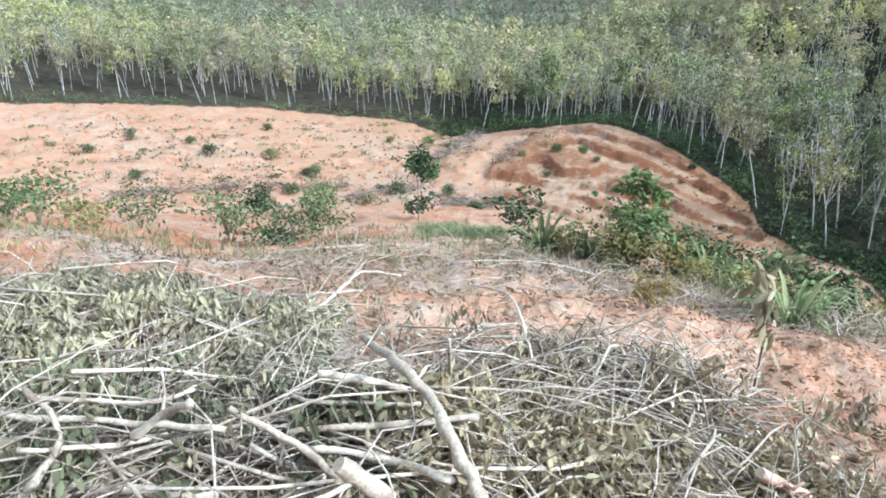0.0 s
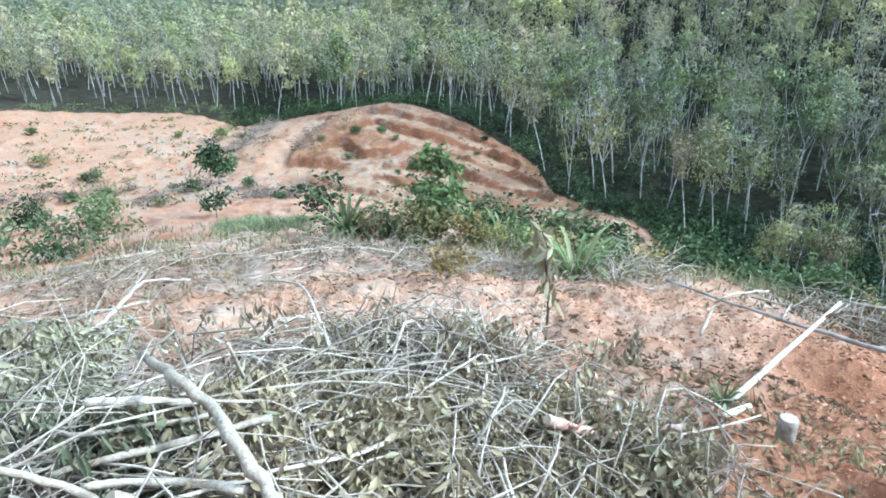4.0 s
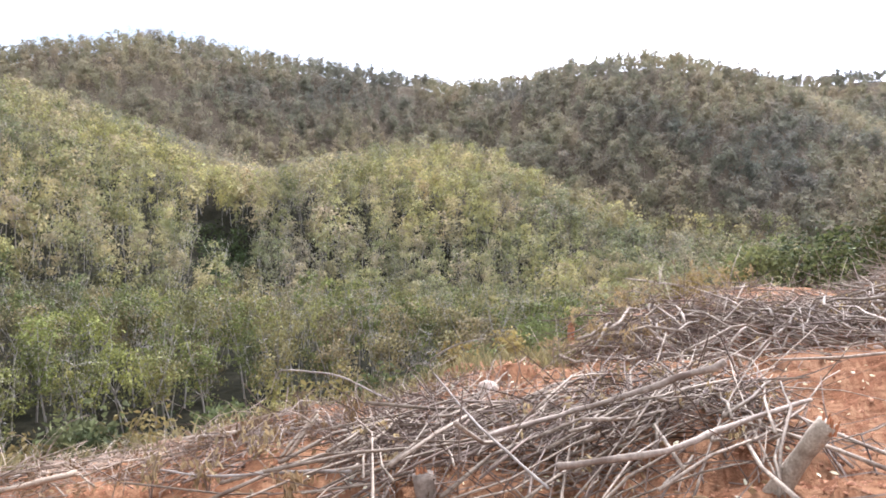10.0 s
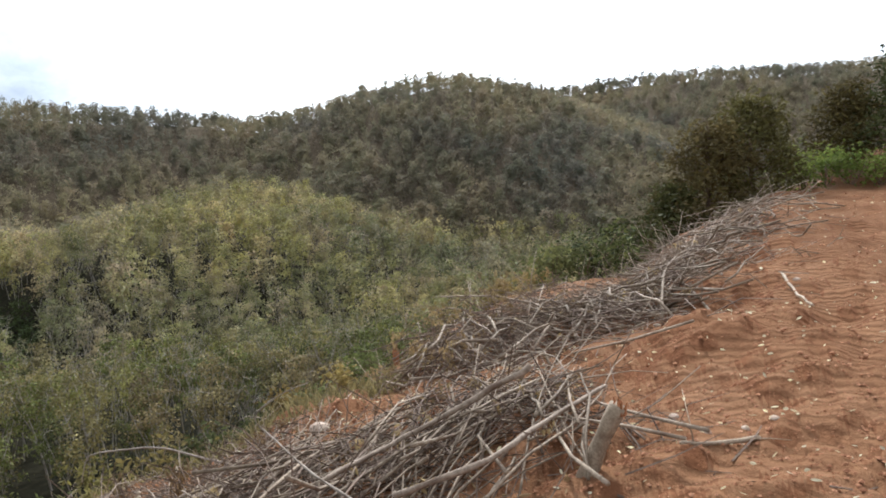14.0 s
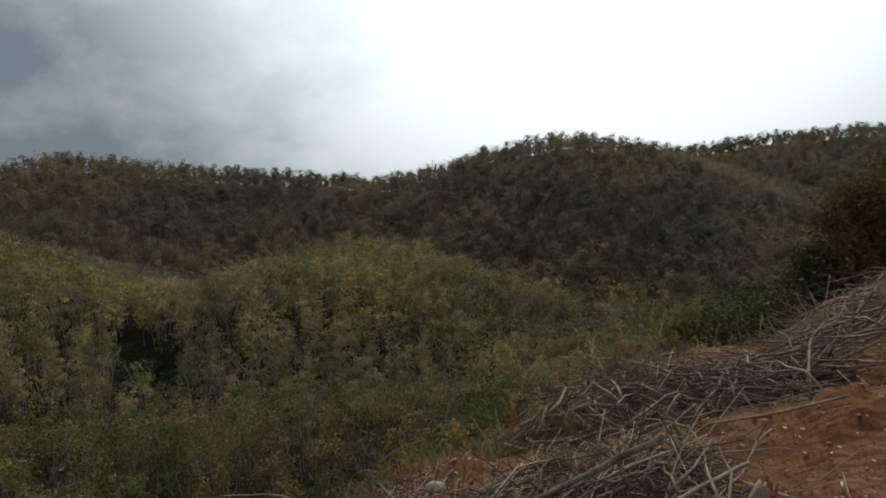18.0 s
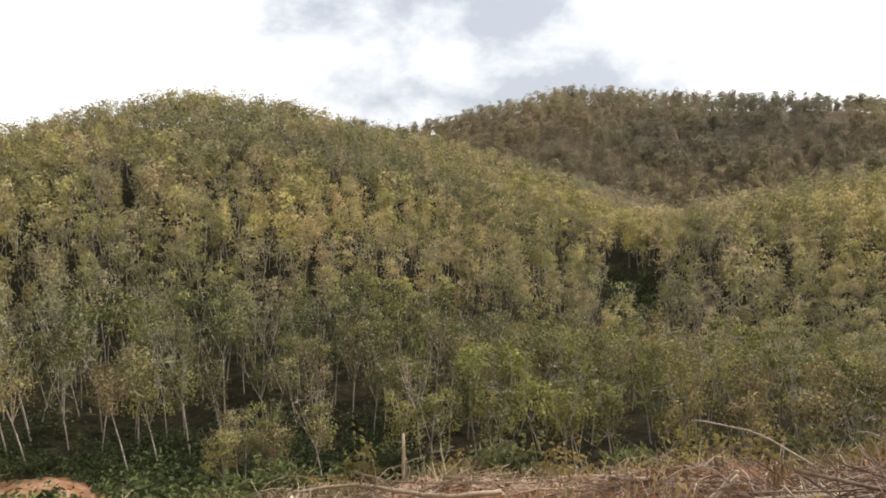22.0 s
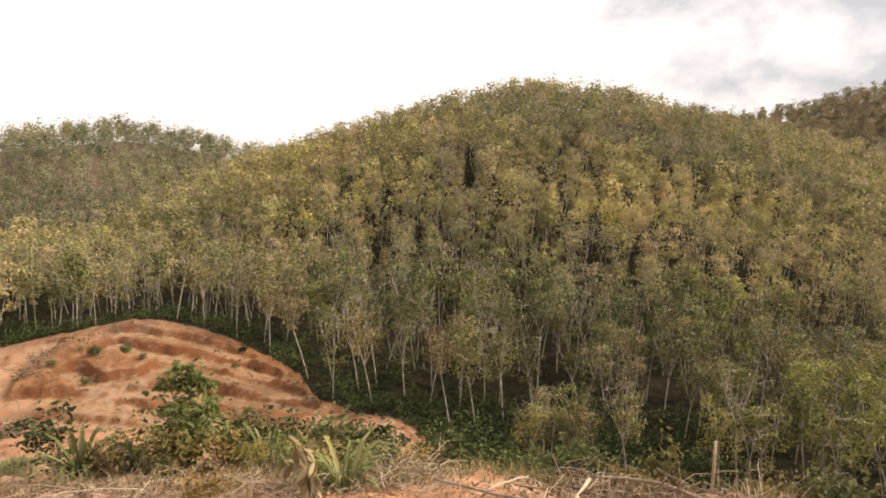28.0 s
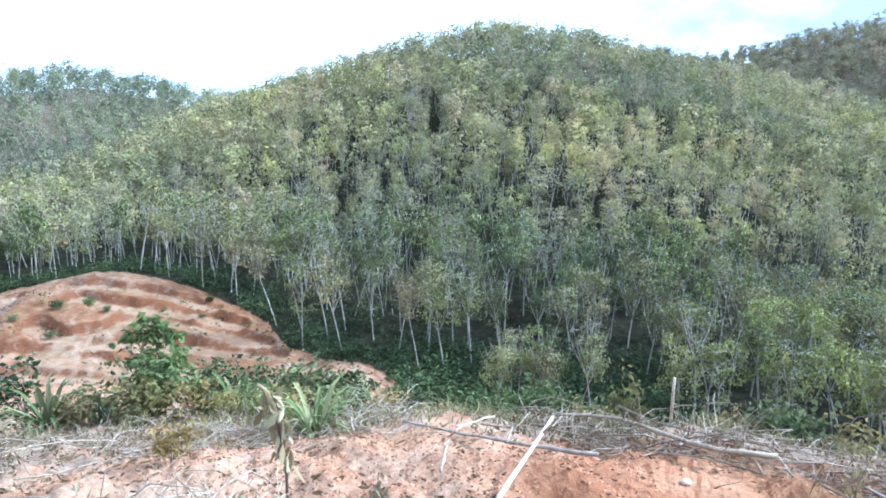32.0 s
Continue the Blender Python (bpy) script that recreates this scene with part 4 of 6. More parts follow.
log("fallen_log", "grey branch lying over twigs", [(-1.40, 1.92, 0.06), (-1.17, 2.00, 0.01), (-1.01, 2.18, -0.08)], 0.011, 0.009, PALE)
log("fallen_branch", "long pale branch curling upwards at its tip", [(-1.66, 4.32, -0.77), (-1.29, 4.38, -0.81), (-0.86, 4.53, -0.73), (-0.69, 4.81, -0.69), (-0.58, 5.04, -0.68), (-0.27, 5.15, -0.77)], 0.019, 0.009, PALE)
log("fallen_branch", "slender pale branch lying on the slope", [(-1.68, 5.94, -1.32), (-1.04, 5.27, -0.99), (-0.63, 5.41, -1.02)], 0.014, 0.009, PALE)
log("fallen_log", "weathered pole lying at the edge of the slope", [(-2.52, 10.29, -2.66), (-1.74, 9.97, -2.46), (-1.13, 10.64, -2.67)], 0.031, 0.019, PALE)
log("upright_stick", "pale broken stick standing in the brush", [(0.05, 2.23, 0.29), (0.08, 3.31, -0.64)], 0.007, 0.010, PALE)
log("fallen_branch", "thin pale stick lying level on brush", [(-0.27, 4.19, -0.71), (0.11, 3.98, -0.61), (0.47, 4.24, -0.74)], 0.007, 0.009, PALE)
log("fallen_branch", "grey forked stick on the leaf heap", [(-2.55, 4.29, -0.61), (-2.46, 4.52, -0.58), (-2.86, 5.84, -1.00)], 0.012, 0.007, PALE)
log("fallen_branch", "grey stick on the leaf heap", [(-2.73, 4.50, -0.57), (-2.53, 4.59, -0.58), (-2.82, 5.61, -1.04)], 0.012, 0.009, PALE)
log("fallen_branch", "thin arched twig over the bank", [(0.23, 4.31, -0.46), (0.43, 3.80, -0.28), (0.46, 3.23, -0.18), (0.51, 3.12, -0.38)], 0.006, 0.009, PALE)
log("fallen_branch", "thin grey branch hanging over bare soil", [(1.18, 4.39, -0.90), (1.31, 4.18, -0.78), (1.98, 4.82, -1.27)], 0.009, 0.006, PALE)
log("fallen_branch", "dark thin twig reaching over the bank", [(1.89, 5.00, -1.16), (1.22, 3.82, -0.74), (1.00, 3.68, -0.70)], 0.004, 0.007, TWIG)
log("fallen_log", "brown root log with torn bark", [(1.33, 2.28, -0.38), (1.62, 2.32, -0.57), (1.87, 2.33, -0.62), (2.06, 2.28, -0.59)], 0.028, 0.017, ROOT)
log("short_log", "short white peeled log on bare earth", [(2.41, 2.40, -0.70), (2.73, 2.57, -0.83)], 0.019, 0.017, PALE)
log("fallen_log", "long white peeled trunk along the brow", [(6.59, 5.30, -2.2), (6.83, 4.68, -2.1), (6.64, 3.88, -1.95), (6.07, 3.00, -1.6), (6.39, 2.54, -1.6)], 0.02, 0.028, PALE)
log("fallen_branch", "long grey branch lying along the brow", [(4.59, 5.91, -1.89), (4.73, 4.81, -1.71), (4.58, 3.90, -1.42), (4.74, 3.33, -1.33)], 0.014, 0.019, TWIG)
log("fallen_branch", "forked grey branch leaning on soil", [(3.59, 4.06, -1.37), (3.85, 4.25, -1.25), (3.95, 4.21, -1.14), (5.33, 5.19, -1.80)], 0.014, 0.010, PALE)
log("fallen_branch", "thin grey stick leaning on a branch", [(3.61, 3.31, -0.83), (3.87, 3.50, -0.85)], 0.007, 0.006, PALE)
log("fallen_branch", "crooked stick at the edge of the brow", [(6.59, 2.74, -1.62), (6.68, 2.65, -1.75), (6.15, 2.29, -1.61)], 0.009, 0.012, PALE)
log("short_log", "short peeled stub sticking out of the soil", [(6.55, 2.94, -1.93), (6.61, 2.89, -1.80)], 0.014, 0.012, PALE)
log("fallen_log", "weathered grey pole at the edge of the bushes", [(6.16, 3.40, -1.74), (7.12, 3.57, -2.09), (7.29, 3.29, -2.02)], 0.019, 0.019, TWIG)
log("fallen_branch", "bare arched branch over the brow", [(7.57, 0.94, -1.30), (7.58, 0.88, -1.09), (7.54, 0.78, -1.02), (7.68, 0.51, -1.09), (7.67, 0.18, -1.14), (7.50, -0.25, -1.29), (6.63, -0.52, -1.08)], 0.005, 0.014, TWIG)
log("fallen_branch", "long bare branch bent sharply at its middle", [(4.85, -0.92, 0.18), (4.85, -0.72, 0.13), (5.15, -0.56, -0.11), (4.87, -0.66, -0.20), (3.76, -0.72, -0.01), (2.93, -0.89, 0.07)], 0.004, 0.008, TWIG)
log("fallen_branch", "thin bare twig arching over the brow", [(10.55, -0.69, -2.35), (10.60, -0.79, -2.09), (7.74, -0.71, -1.00), (6.70, -0.77, -0.67)], 0.005, 0.005, TWIG)
log("fallen_log", "long straight grey log resting on the heap", [(3.82, -2.17, 0.36), (4.04, -1.76, 0.10), (4.20, -1.31, -0.12), (3.79, -0.73, -0.09)], 0.022, 0.014, GREY)
log("fallen_log", "long white-barked log across the heap", [(3.89, -2.80, 0.10), (3.55, -2.12, 0.10), (3.23, -1.57, 0.10), (3.50, -1.11, -0.12)], 0.014, 0.018, GREY)
log("fallen_branch", "pale stick lying on the stony road edge", [(3.06, -2.72, 0.01), (2.98, -2.95, -0.01), (2.98, -3.24, -0.04)], 0.012, 0.016, PALE)
log("fallen_branch", "thin curved stick on the earth road", [(6.71, -7.58, -0.02), (5.74, -6.71, -0.02), (5.02, -6.12, 0.03)], 0.019, 0.012, PALE)
log("fallen_branch", "pale stick leaning over red soil", [(4.96, 0.26, -0.41), (5.05, 0.33, -0.54), (4.90, 0.52, -0.74)], 0.011, 0.014, PALE)
log("fallen_branch", "grey pole lying along the heap", [(8.59, 1.97, -2.27), (6.34, 0.89, -1.22), (6.58, 0.19, -1.19)], 0.019, 0.016, TWIG)
log("fallen_branch", "curved peeled root piece in red soil", [(4.46, -0.03, -0.58), (4.40, -0.04, -0.44), (4.38, -0.15, -0.36), (5.06, -0.34, -0.50)], 0.014, 0.007, PALE)
log("fallen_branch", "pale stick lying across twigs", [(4.75, 0.46, -0.67), (4.82, 0.25, -0.38)], 0.016, 0.014, PALE)
log("fallen_branch", "grey pole along the brow", [(8.62, 2.15, -2.31), (6.42, 1.02, -1.22), (6.54, 0.32, -1.17)], 0.019, 0.019, PALE)
log("fallen_branch", "thin pale branch lying on red earth", [(5.73, 1.60, -1.25), (4.63, 0.95, -0.74), (4.18, 0.32, -0.48), (3.84, 0.00, -0.31)], 0.009, 0.012, TWIG)
# the leaning white pole
pole_foot, pole_top = (*polar(45.0, 3.75), -0.86), (*polar(51.0, 6.1), -1.16)
log("leaning_pole", "long straight white peeled pole leaning over bare soil", [pole_foot, pole_top], 0.024, 0.017, PALE)


def stump(label, x, y, height, radius, mat, lean=(0, 0), jagged=0.0):
    rng = np.random.RandomState(int(abs(x * 91 + y * 17)))
    e = tagged(new("tree_stump"), label, "stump")
    e.location = (x, y, ground_at(x, y))
    s = Shape()
    n = 7
    path = [np.array([lean[0] * (i / (n - 1)) ** 1.3, lean[1] * (i / (n - 1)) ** 1.3, -0.12 + (height + 0.12) * i / (n - 1)]) for i in range(n)]
    s.tube(path, [radius * (1.35 - 0.5 * min(1, i / 2.5) + rng.uniform(-0.06, 0.06)) for i in range(n)], 12)
    part("bark", s, [mat], e, smooth=True)
    top = Shape()
    if jagged:
        for k in range(9):
            a = 6.28 * k / 9
            p = path[-1] + np.array([math.cos(a), math.sin(a), 0]) * radius * rng.uniform(0.2, 0.7)
            top.tube([p - (0, 0, 0.05), p + (rng.normal(0, 0.01), rng.normal(0, 0.01), jagged * rng.uniform(0.3, 1))], [radius * 0.3, radius * 0.05], 4)
    else:
        top.tube([path[-1] - (0, 0, 0.003), path[-1] + (0, 0, 0.006)], [radius * 0.8, radius * 0.76], 12)
    part("broken_top" if jagged else "sawn_top", top, [SPLINTER if jagged else CUT], e, "splintered orange wood" if jagged else "pale sawn face")
    return e


stump("grey weathered stump with a sawn top in the earth", *polar(50, 3.45), 0.14, 0.055, GREY)
stump("leaning lichen-grey stump with a ragged sawn top", *polar(123.8, 3.9), 0.42, 0.058, PALE, lean=(-0.12, -0.17), jagged=0.05)
stump("tall splintered orange stump standing at the brow", *polar(107.7, 13.3), 0.42, 0.075, SPLINTER, jagged=0.2)
stump("pale broken stump half hidden under brush", *polar(96.8, 3.75), 0.13, 0.07, GREY, lean=(0.05, 0.04), jagged=0.04)


def stone(label, x, y, size):
    rng = np.random.RandomState(int(abs(x * 71 + y * 37)))
    bm = bmesh.new()
    bmesh.ops.create_icosphere(bm, subdivisions=2, radius=size)
    for v in bm.verts:
        v.co = Vector((v.co.x * 1.2, v.co.y, v.co.z * 0.8)) * (1 + 0.18 * noise.noise(v.co * (2.2 / size) + Vector((x, y, 0))))
    me = bpy.data.meshes.new("stone")
    bm.to_mesh(me)
    bm.free()
    me.materials.append(STONE)
    ob = tagged(new("stone", me), label, "stone")
    ob.matrix_basis = pose(x, y, ground_at(x, y) + size * 0.35, 0, 0, rng.uniform(0, 360))
    return ob


stone("small white stone on the red earth bank", *polar(101.2, 6.5), 0.085)
for b_, r_, s_ in ((133.5, 4.4, 0.03), (136.4, 4.6, 0.024), (138.5, 4.7, 0.028), (131.0, 4.9, 0.034), (139.5, 9.5, 0.04), (134.2, 10.5, 0.035), (129.5, 8.6, 0.04), (104, 9.3, 0.04), (107, 9.8, 0.03), (70, 5.6, 0.045), (66, 5.2, 0.035), (62, 6.0, 0.04)):
    stone("loose pale stone lying on the orange soil", *polar(b_, r_), s_)["group"] = "loose stones"

# ---------------------------------------------------------------- brush heaps


def heap_height(x, y, heap):
    """Rise of a heap over the ground: an uneven long mound."""
    (b0, r0), (b1, r1), half, top = heap
    x0, y0 = polar(b0, r0)
    x1, y1 = polar(b1, r1)
    dx, dy = x1 - x0, y1 - y0
    s = min(1, max(0, ((x - x0) * dx + (y - y0) * dy) / (dx * dx + dy * dy)))
    d = math.hypot(x - x0 - s * dx, y - y0 - s * dy) / half
    return top * max(0.0, 1 - d * d) * (0.75 + 0.25 * math.sin(x * 2.1 + y * 1.3))


def branch_variants(rng, count, long_min, long_max, thick, mat, crooked=0.08, twigs=2):
    out = []
    for _ in range(count):
        ln = rng.uniform(long_min, long_max)
        n = 6
        bend = rng.normal(0, crooked, 2)
        path = [np.array([ln * (i / (n - 1) - 0.5), bend[0] * ln * math.sin(math.pi * i / (n - 1)) + rng.normal(0, 0.012 * ln), bend[1] * ln * math.sin(math.pi * i / (n - 1)) + rng.normal(0, 0.012 * ln)]) for i in range(n)]
        r = thick * rng.uniform(0.6, 1.4)
        s = stick_shape(path, r, r * 0.45, rng, 5)
        for _k in range(rng.randint(0, twigs + 1)):
            i = rng.randint(1, n - 1)
            w = unit(np.array([0.8, rng.normal(0, 0.6), rng.normal(0, 0.6)]))
            q = path[i] + w * ln * rng.uniform(0.12, 0.3)
            s.tube([path[i], (path[i] + q) / 2 + rng.normal(0, 0.02, 3), q], [r * 0.45, r * 0.32, r * 0.15], 4)
        out.append(s.mesh("branch", [mat], True))
    return out


def curled_leaf(s, rng, p, size, slot, flat=False):
    """One drooping or lying leaf, folded along its midrib."""
    al = unit(np.array([rng.normal(), rng.normal(), rng.normal(0, 0.25)]) if flat else np.array([rng.normal(0, 0.42), rng.normal(0, 0.42), -1.0]))
    sd = unit(np.cross(al, rand_way(rng)))
    up = np.cross(al, sd)
    L, W = size * rng.uniform(0.65, 1.15), size * rng.uniform(0.24, 0.4)
    cu = rng.uniform(0.1, 0.35) * L
    v = []
    for f, w in ((0, 0.12), (0.35, 1), (0.7, 0.8), (1, 0.05)):
        c = p + al * L * f + up * cu * f * f
        v += [c + sd * W * 0.5 * w + up * W * 0.25 * w, c, c - sd * W * 0.5 * w + up * W * 0.25 * w]
    fc = []
    for i in range(3):
        a = i * 3
        fc += [(a, a + 1, a + 4, a + 3), (a + 1, a + 2, a + 5, a + 4)]
    s.add(v, fc, slot)


def leaf_bunches(rng, count, mat, size, leaves):
    """Drooping bunches of curled leaves on a short shoot, as shapes."""
    out = []
    for _ in range(count):
        s = Shape()
        for k in range(leaves):
            p = np.array([rng.normal(0, size * 0.6), rng.normal(0, size * 0.6), -size * rng.uniform(-0.3, 0.9)])
            curled_leaf(s, rng, p, size, 0)
        out.append((np.concatenate(s.v), s.f, mat))
    return out


def single_leaves(rng, count, mat, size):
    out = []
    for _ in range(count):
        s = Shape()
        curled_leaf(s, rng, np.zeros(3), size, 0)
        out.append(s.mesh("leaf", [mat], True))
    return out


def brush_heap(label, heap, seed, count, meshes, main, spread, bunches=None, bunch_count=0, scatter=None, group="brush heaps"):
    """heap: two ends of its ridge (bearing, distance), half width, height. main: bearing along which sticks lie."""
    rng = np.random.RandomState(seed)
    (b0, r0), (b1, r1), half, top = heap
    x0, y0 = polar(b0, r0)
    x1, y1 = polar(b1, r1)
    e = tagged(new("brush_heap"), label, "brush heap", group)
    cx, cy = (x0 + x1) / 2, (y0 + y1) / 2
    base = Vector((cx, cy, ground_at(cx, cy)))
    e.location = base

    def somewhere():
        while True:
            s, o = rng.uniform(-0.08, 1.08), rng.normal(0, 0.42)
            nx, ny = unit(np.array([-(y1 - y0), x1 - x0]))
            x, y = x0 + (x1 - x0) * s + nx * o * half, y0 + (y1 - y0) * s + ny * o * half
            if math.hypot(x, y) > 1.35:
                return x, y

    for k in range(count):
        x, y = somewhere()
        me = meshes[rng.randint(len(meshes))]
        z = ground_at(x, y) + 0.02 + heap_height(x, y, heap) * rng.uniform(0.15, 1.0)
        turn = radians(90 - main + rng.normal(0, spread))
        gx, gy = (ground_at(x + 0.5 * math.cos(turn), y + 0.5 * math.sin(turn)) - ground_at(x - 0.5 * math.cos(turn), y - 0.5 * math.sin(turn))), 0
        tilt = -math.atan(gx) + rng.normal(0, 0.085)
        ob = new("branch", me)
        ob.parent = e
        ob.matrix_basis = Matrix.Translation(Vector((x, y, z)) - base) @ Matrix.Rotation(turn, 4, "Z") @ Matrix.Rotation(tilt, 4, "Y") @ Matrix.Rotation(rng.uniform(0, 6.28), 4, "X")
    if bunch_count:
        mats = list({id(q[2]): q[2] for q in bunches}.values())
        s = Shape()
        for k in range(bunch_count):
            V, F, mat = bunches[rng.randint(len(bunches))]
            x, y = somewhere()
            sc = rng.uniform(0.75, 1.3)
            z = ground_at(x, y) + 0.08 + heap_height(x, y, heap) * rng.uniform(0.5, 1.1)
            R = np.array(Euler((rng.normal(0, 0.42), rng.normal(0, 0.42), rng.uniform(0, 6.28))).to_matrix())
            s.add(V @ R.T * sc + np.array((x, y, z)) - np.array(base), F, mats.index(mat))
        ob = part("wilted_foliage", s, mats, e, "mass of curled grey-green and brown leaves", True)
        ob["kind"] = "stuff"
    for k in range(scatter or 0):
        x, y = somewhere()
        ob = new("leaf", LONE_LEAVES[rng.randint(len(LONE_LEAVES))])
        ob.parent = e
        z = ground_at(x, y) + 0.1 + heap_height(x, y, heap) * rng.uniform(0.9, 1.15)
        ob.matrix_basis = Matrix.LocRotScale(Vector((x, y, z)) - base, Euler((rng.normal(0, 0.6), rng.normal(0, 0.6), rng.uniform(0, 6.28))), (rng.uniform(0.8, 1.25),) * 3)
    return e


def twig_tangle(name, label, heap, seed, count, mat, length, radius):
    """Fine twigs over a heap, too many to count."""
    rng = np.random.RandomState(seed)
    (b0, r0), (b1, r1), half, top = heap
    x0, y0 = polar(b0, r0)
    x1, y1 = polar(b1, r1)
    s = Shape()
    nx, ny = unit(np.array([-(y1 - y0), x1 - x0]))
    for k in range(count):
        t, o = rng.uniform(-0.1, 1.1), rng.normal(0, 0.5)
        x, y = x0 + (x1 - x0) * t + nx * o * half, y0 + (y1 - y0) * t + ny * o * half
        if math.hypot(x, y) < 1.3:
            continue
        p = np.array([x, y, ground_at(x, y) + 0.01 + heap_height(x, y, heap) * rng.uniform(0.1, 1.15)])
        w = unit(rng.normal(size=3) * (1, 1, 0.35))
        ln = length * rng.uniform(0.4, 1.3)
        q = p + w * ln
        q[2] = max(q[2], ground_at(q[0], q[1]) + 0.01)
        m = (p + q) / 2 + rng.normal(0, ln * 0.11, 3)
        r = radius * rng.uniform(0.6, 1.5)
        s.tube([p, m, q], [r, r * 0.8, r * 0.4], 3, 0, False)
    return tagged(new(name, s.mesh(name, [mat])), label, "twigs", kind="stuff")


rng_b = np.random.RandomState(77)
POLES = branch_variants(rng_b, 9, 1.0, 2.4, 0.009, PALE, 0.05, 1)
STICKS = branch_variants(rng_b, 14, 0.4, 1.2, 0.0046, GREY, 0.17, 3)
DARK_STICKS = branch_variants(rng_b, 10, 0.8, 2.0, 0.008, BROWN, 0.08, 3)
STOUT_STICKS = branch_variants(np.random.RandomState(78), 16, 0.6, 1.7, 0.0078, PALE, 0.13, 4)
# Stick wood a little darker than GREY, for the long sticks.
DIM = wood_material("dull_stick", (0.13, 0.092, 0.062), (0.40, 0.315, 0.225), (0.13, 0.085, 0.055))
LONG_STICKS = branch_variants(rng_b, 14, 1.2, 3.0, 0.0095, DIM, 0.05, 2)
FAR_POLES = branch_variants(rng_b, 10, 1.4, 3.4, 0.016, DIM, 0.05, 2)
BUNCHES = leaf_bunches(rng_b, 10, WILTED, 0.072, 19)
DRY_BUNCHES = leaf_bunches(rng_b, 8, DRIED, 0.055, 12)
TAN = flat_variety("tan_leaf", [(0.31, 0.235, 0.155), (0.19, 0.135, 0.09), (0.42, 0.34, 0.24), (0.25, 0.18, 0.115)])
BIG_DRY = leaf_bunches(rng_b, 8, TAN, 0.062, 12)
LONE_LEAVES = single_leaves(rng_b, 8, WILTED, 0.075)

HEAPS = [
    ("heap of pale cut branches with wilted grey-green leaves", ((-48, 3.2), (-8, 2.6), 1.15, 0.27), 21, 170, POLES + STICKS + STOUT_STICKS, 82, 42, BUNCHES * 2 + BIG_DRY, 330),
    ("heap of wilted leafy branches on the slope", ((-44, 5.6), (-12, 4.3), 1.2, 0.5), 22, 150, STICKS + POLES + STOUT_STICKS, 85, 45, BUNCHES * 3 + DRY_BUNCHES, 760),
    ("heap of pale sticks and drying leaves", ((-8, 2.5), (22, 2.8), 1.1, 0.25), 23, 190, POLES + STICKS * 3 + STOUT_STICKS, 72, 50, BUNCHES + DRY_BUNCHES + BIG_DRY * 2, 680),
    ("thin heap of bleached criss-crossed sticks", ((8, 3.6), (24, 3.4), 0.8, 0.24), 24, 180, STICKS + STOUT_STICKS, 75, 48, DRY_BUNCHES + BIG_DRY * 2, 420),
    ("low heap of dry twigs and dead leaves on the bank", ((24, 2.7), (44, 2.6), 0.75, 0.1), 25, 110, STICKS * 2 + STOUT_STICKS, 60, 60, DRY_BUNCHES + BIG_DRY * 2, 420),
    ("litter of dry sticks along the far edge of the slope", ((-14, 8.5), (14, 9.0), 2.2, 0.18), 26, 90, STICKS + POLES, 85, 40, DRY_BUNCHES, 260),
    ("grey brushwood scattered below the bank", ((18, 8.6), (36, 8.0), 1.3, 0.2), 27, 80, STICKS, 80, 50, DRY_BUNCHES, 20),
    ("grey brushwood along the brow", ((50, 8.2), (78, 7.8), 0.9, 0.22), 28, 80, STICKS + LONG_STICKS, 130, 40, DRY_BUNCHES, 60),
    ("large heap of long grey sticks on red earth", ((92, 4.7), (121, 5.4), 1.4, 0.28), 29, 250, LONG_STICKS * 2 + DARK_STICKS, 128, 22, DRY_BUNCHES, 45),
    ("heap of grey and brown poles beside the earth road", ((112, 8.6), (127, 10.5), 1.7, 0.55), 30, 260, FAR_POLES * 2 + LONG_STICKS + DARK_STICKS, 108, 26, DRY_BUNCHES, 60),
    ("windrow of grey poles along the road edge", ((127, 10.5), (133, 16.5), 1.9, 0.55), 31, 210, FAR_POLES * 2 + DARK_STICKS, 122, 30, DRY_BUNCHES, 20),
    ("far end of the brushwood windrow by the bushes", ((133, 17), (137, 23), 1.6, 0.45), 32, 120, FAR_POLES + DARK_STICKS, 125, 30, DRY_BUNCHES, 0),
    ("brown leafy brush on the outer side of the heap", ((109, 8.6), (120, 11.5), 0.9, 0.8), 33, 50, DARK_STICKS, 100, 40, DRY_BUNCHES, 150),
    ("dry sticks and curled leaves on red earth", ((78, 5.6), (96, 7.2), 1.2, 0.15), 34, 60, STICKS + DARK_STICKS, 110, 50, DRY_BUNCHES, 40),
]
for label, heap, seed, count, meshes, main, spread, bunches, nb_ in HEAPS:
    brush_heap(label, heap, seed, count, meshes, main, spread, bunches, nb_, 90 if seed in (21, 22, 23, 25) else 0)
for k, (hi, n_, mat, ln, rad) in enumerate([(0, 700, PALE, 0.5, 0.0028), (0, 400, BROWN, 0.4, 0.0026), (1, 800, GREY, 0.5, 0.004), (2, 520, PALE, 0.5, 0.0026), (2, 600, BROWN, 0.4, 0.0024), (3, 420, PALE, 0.55, 0.003), (3, 500, BROWN, 0.4, 0.0026), (4, 600, BROWN, 0.3, 0.0024), (5, 420, PALE, 0.5, 0.005), (6, 600, GREY, 0.5, 0.005), (7, 420, GREY, 0.5, 0.004), (7, 300, BROWN, 0.4, 0.004), (8, 900, BROWN, 0.6, 0.005), (9, 800, BROWN, 0.8, 0.006), (10, 600, GREY, 0.8, 0.007), (13, 500, BROWN, 0.45, 0.005)]):
    twig_tangle("twig_tangle", "tangle of fine dry twigs over the brush", HEAPS[hi][1], 60 + k, n_, mat, ln, rad)

# ---------------------------------------------------------------- loose soil, litter, grass


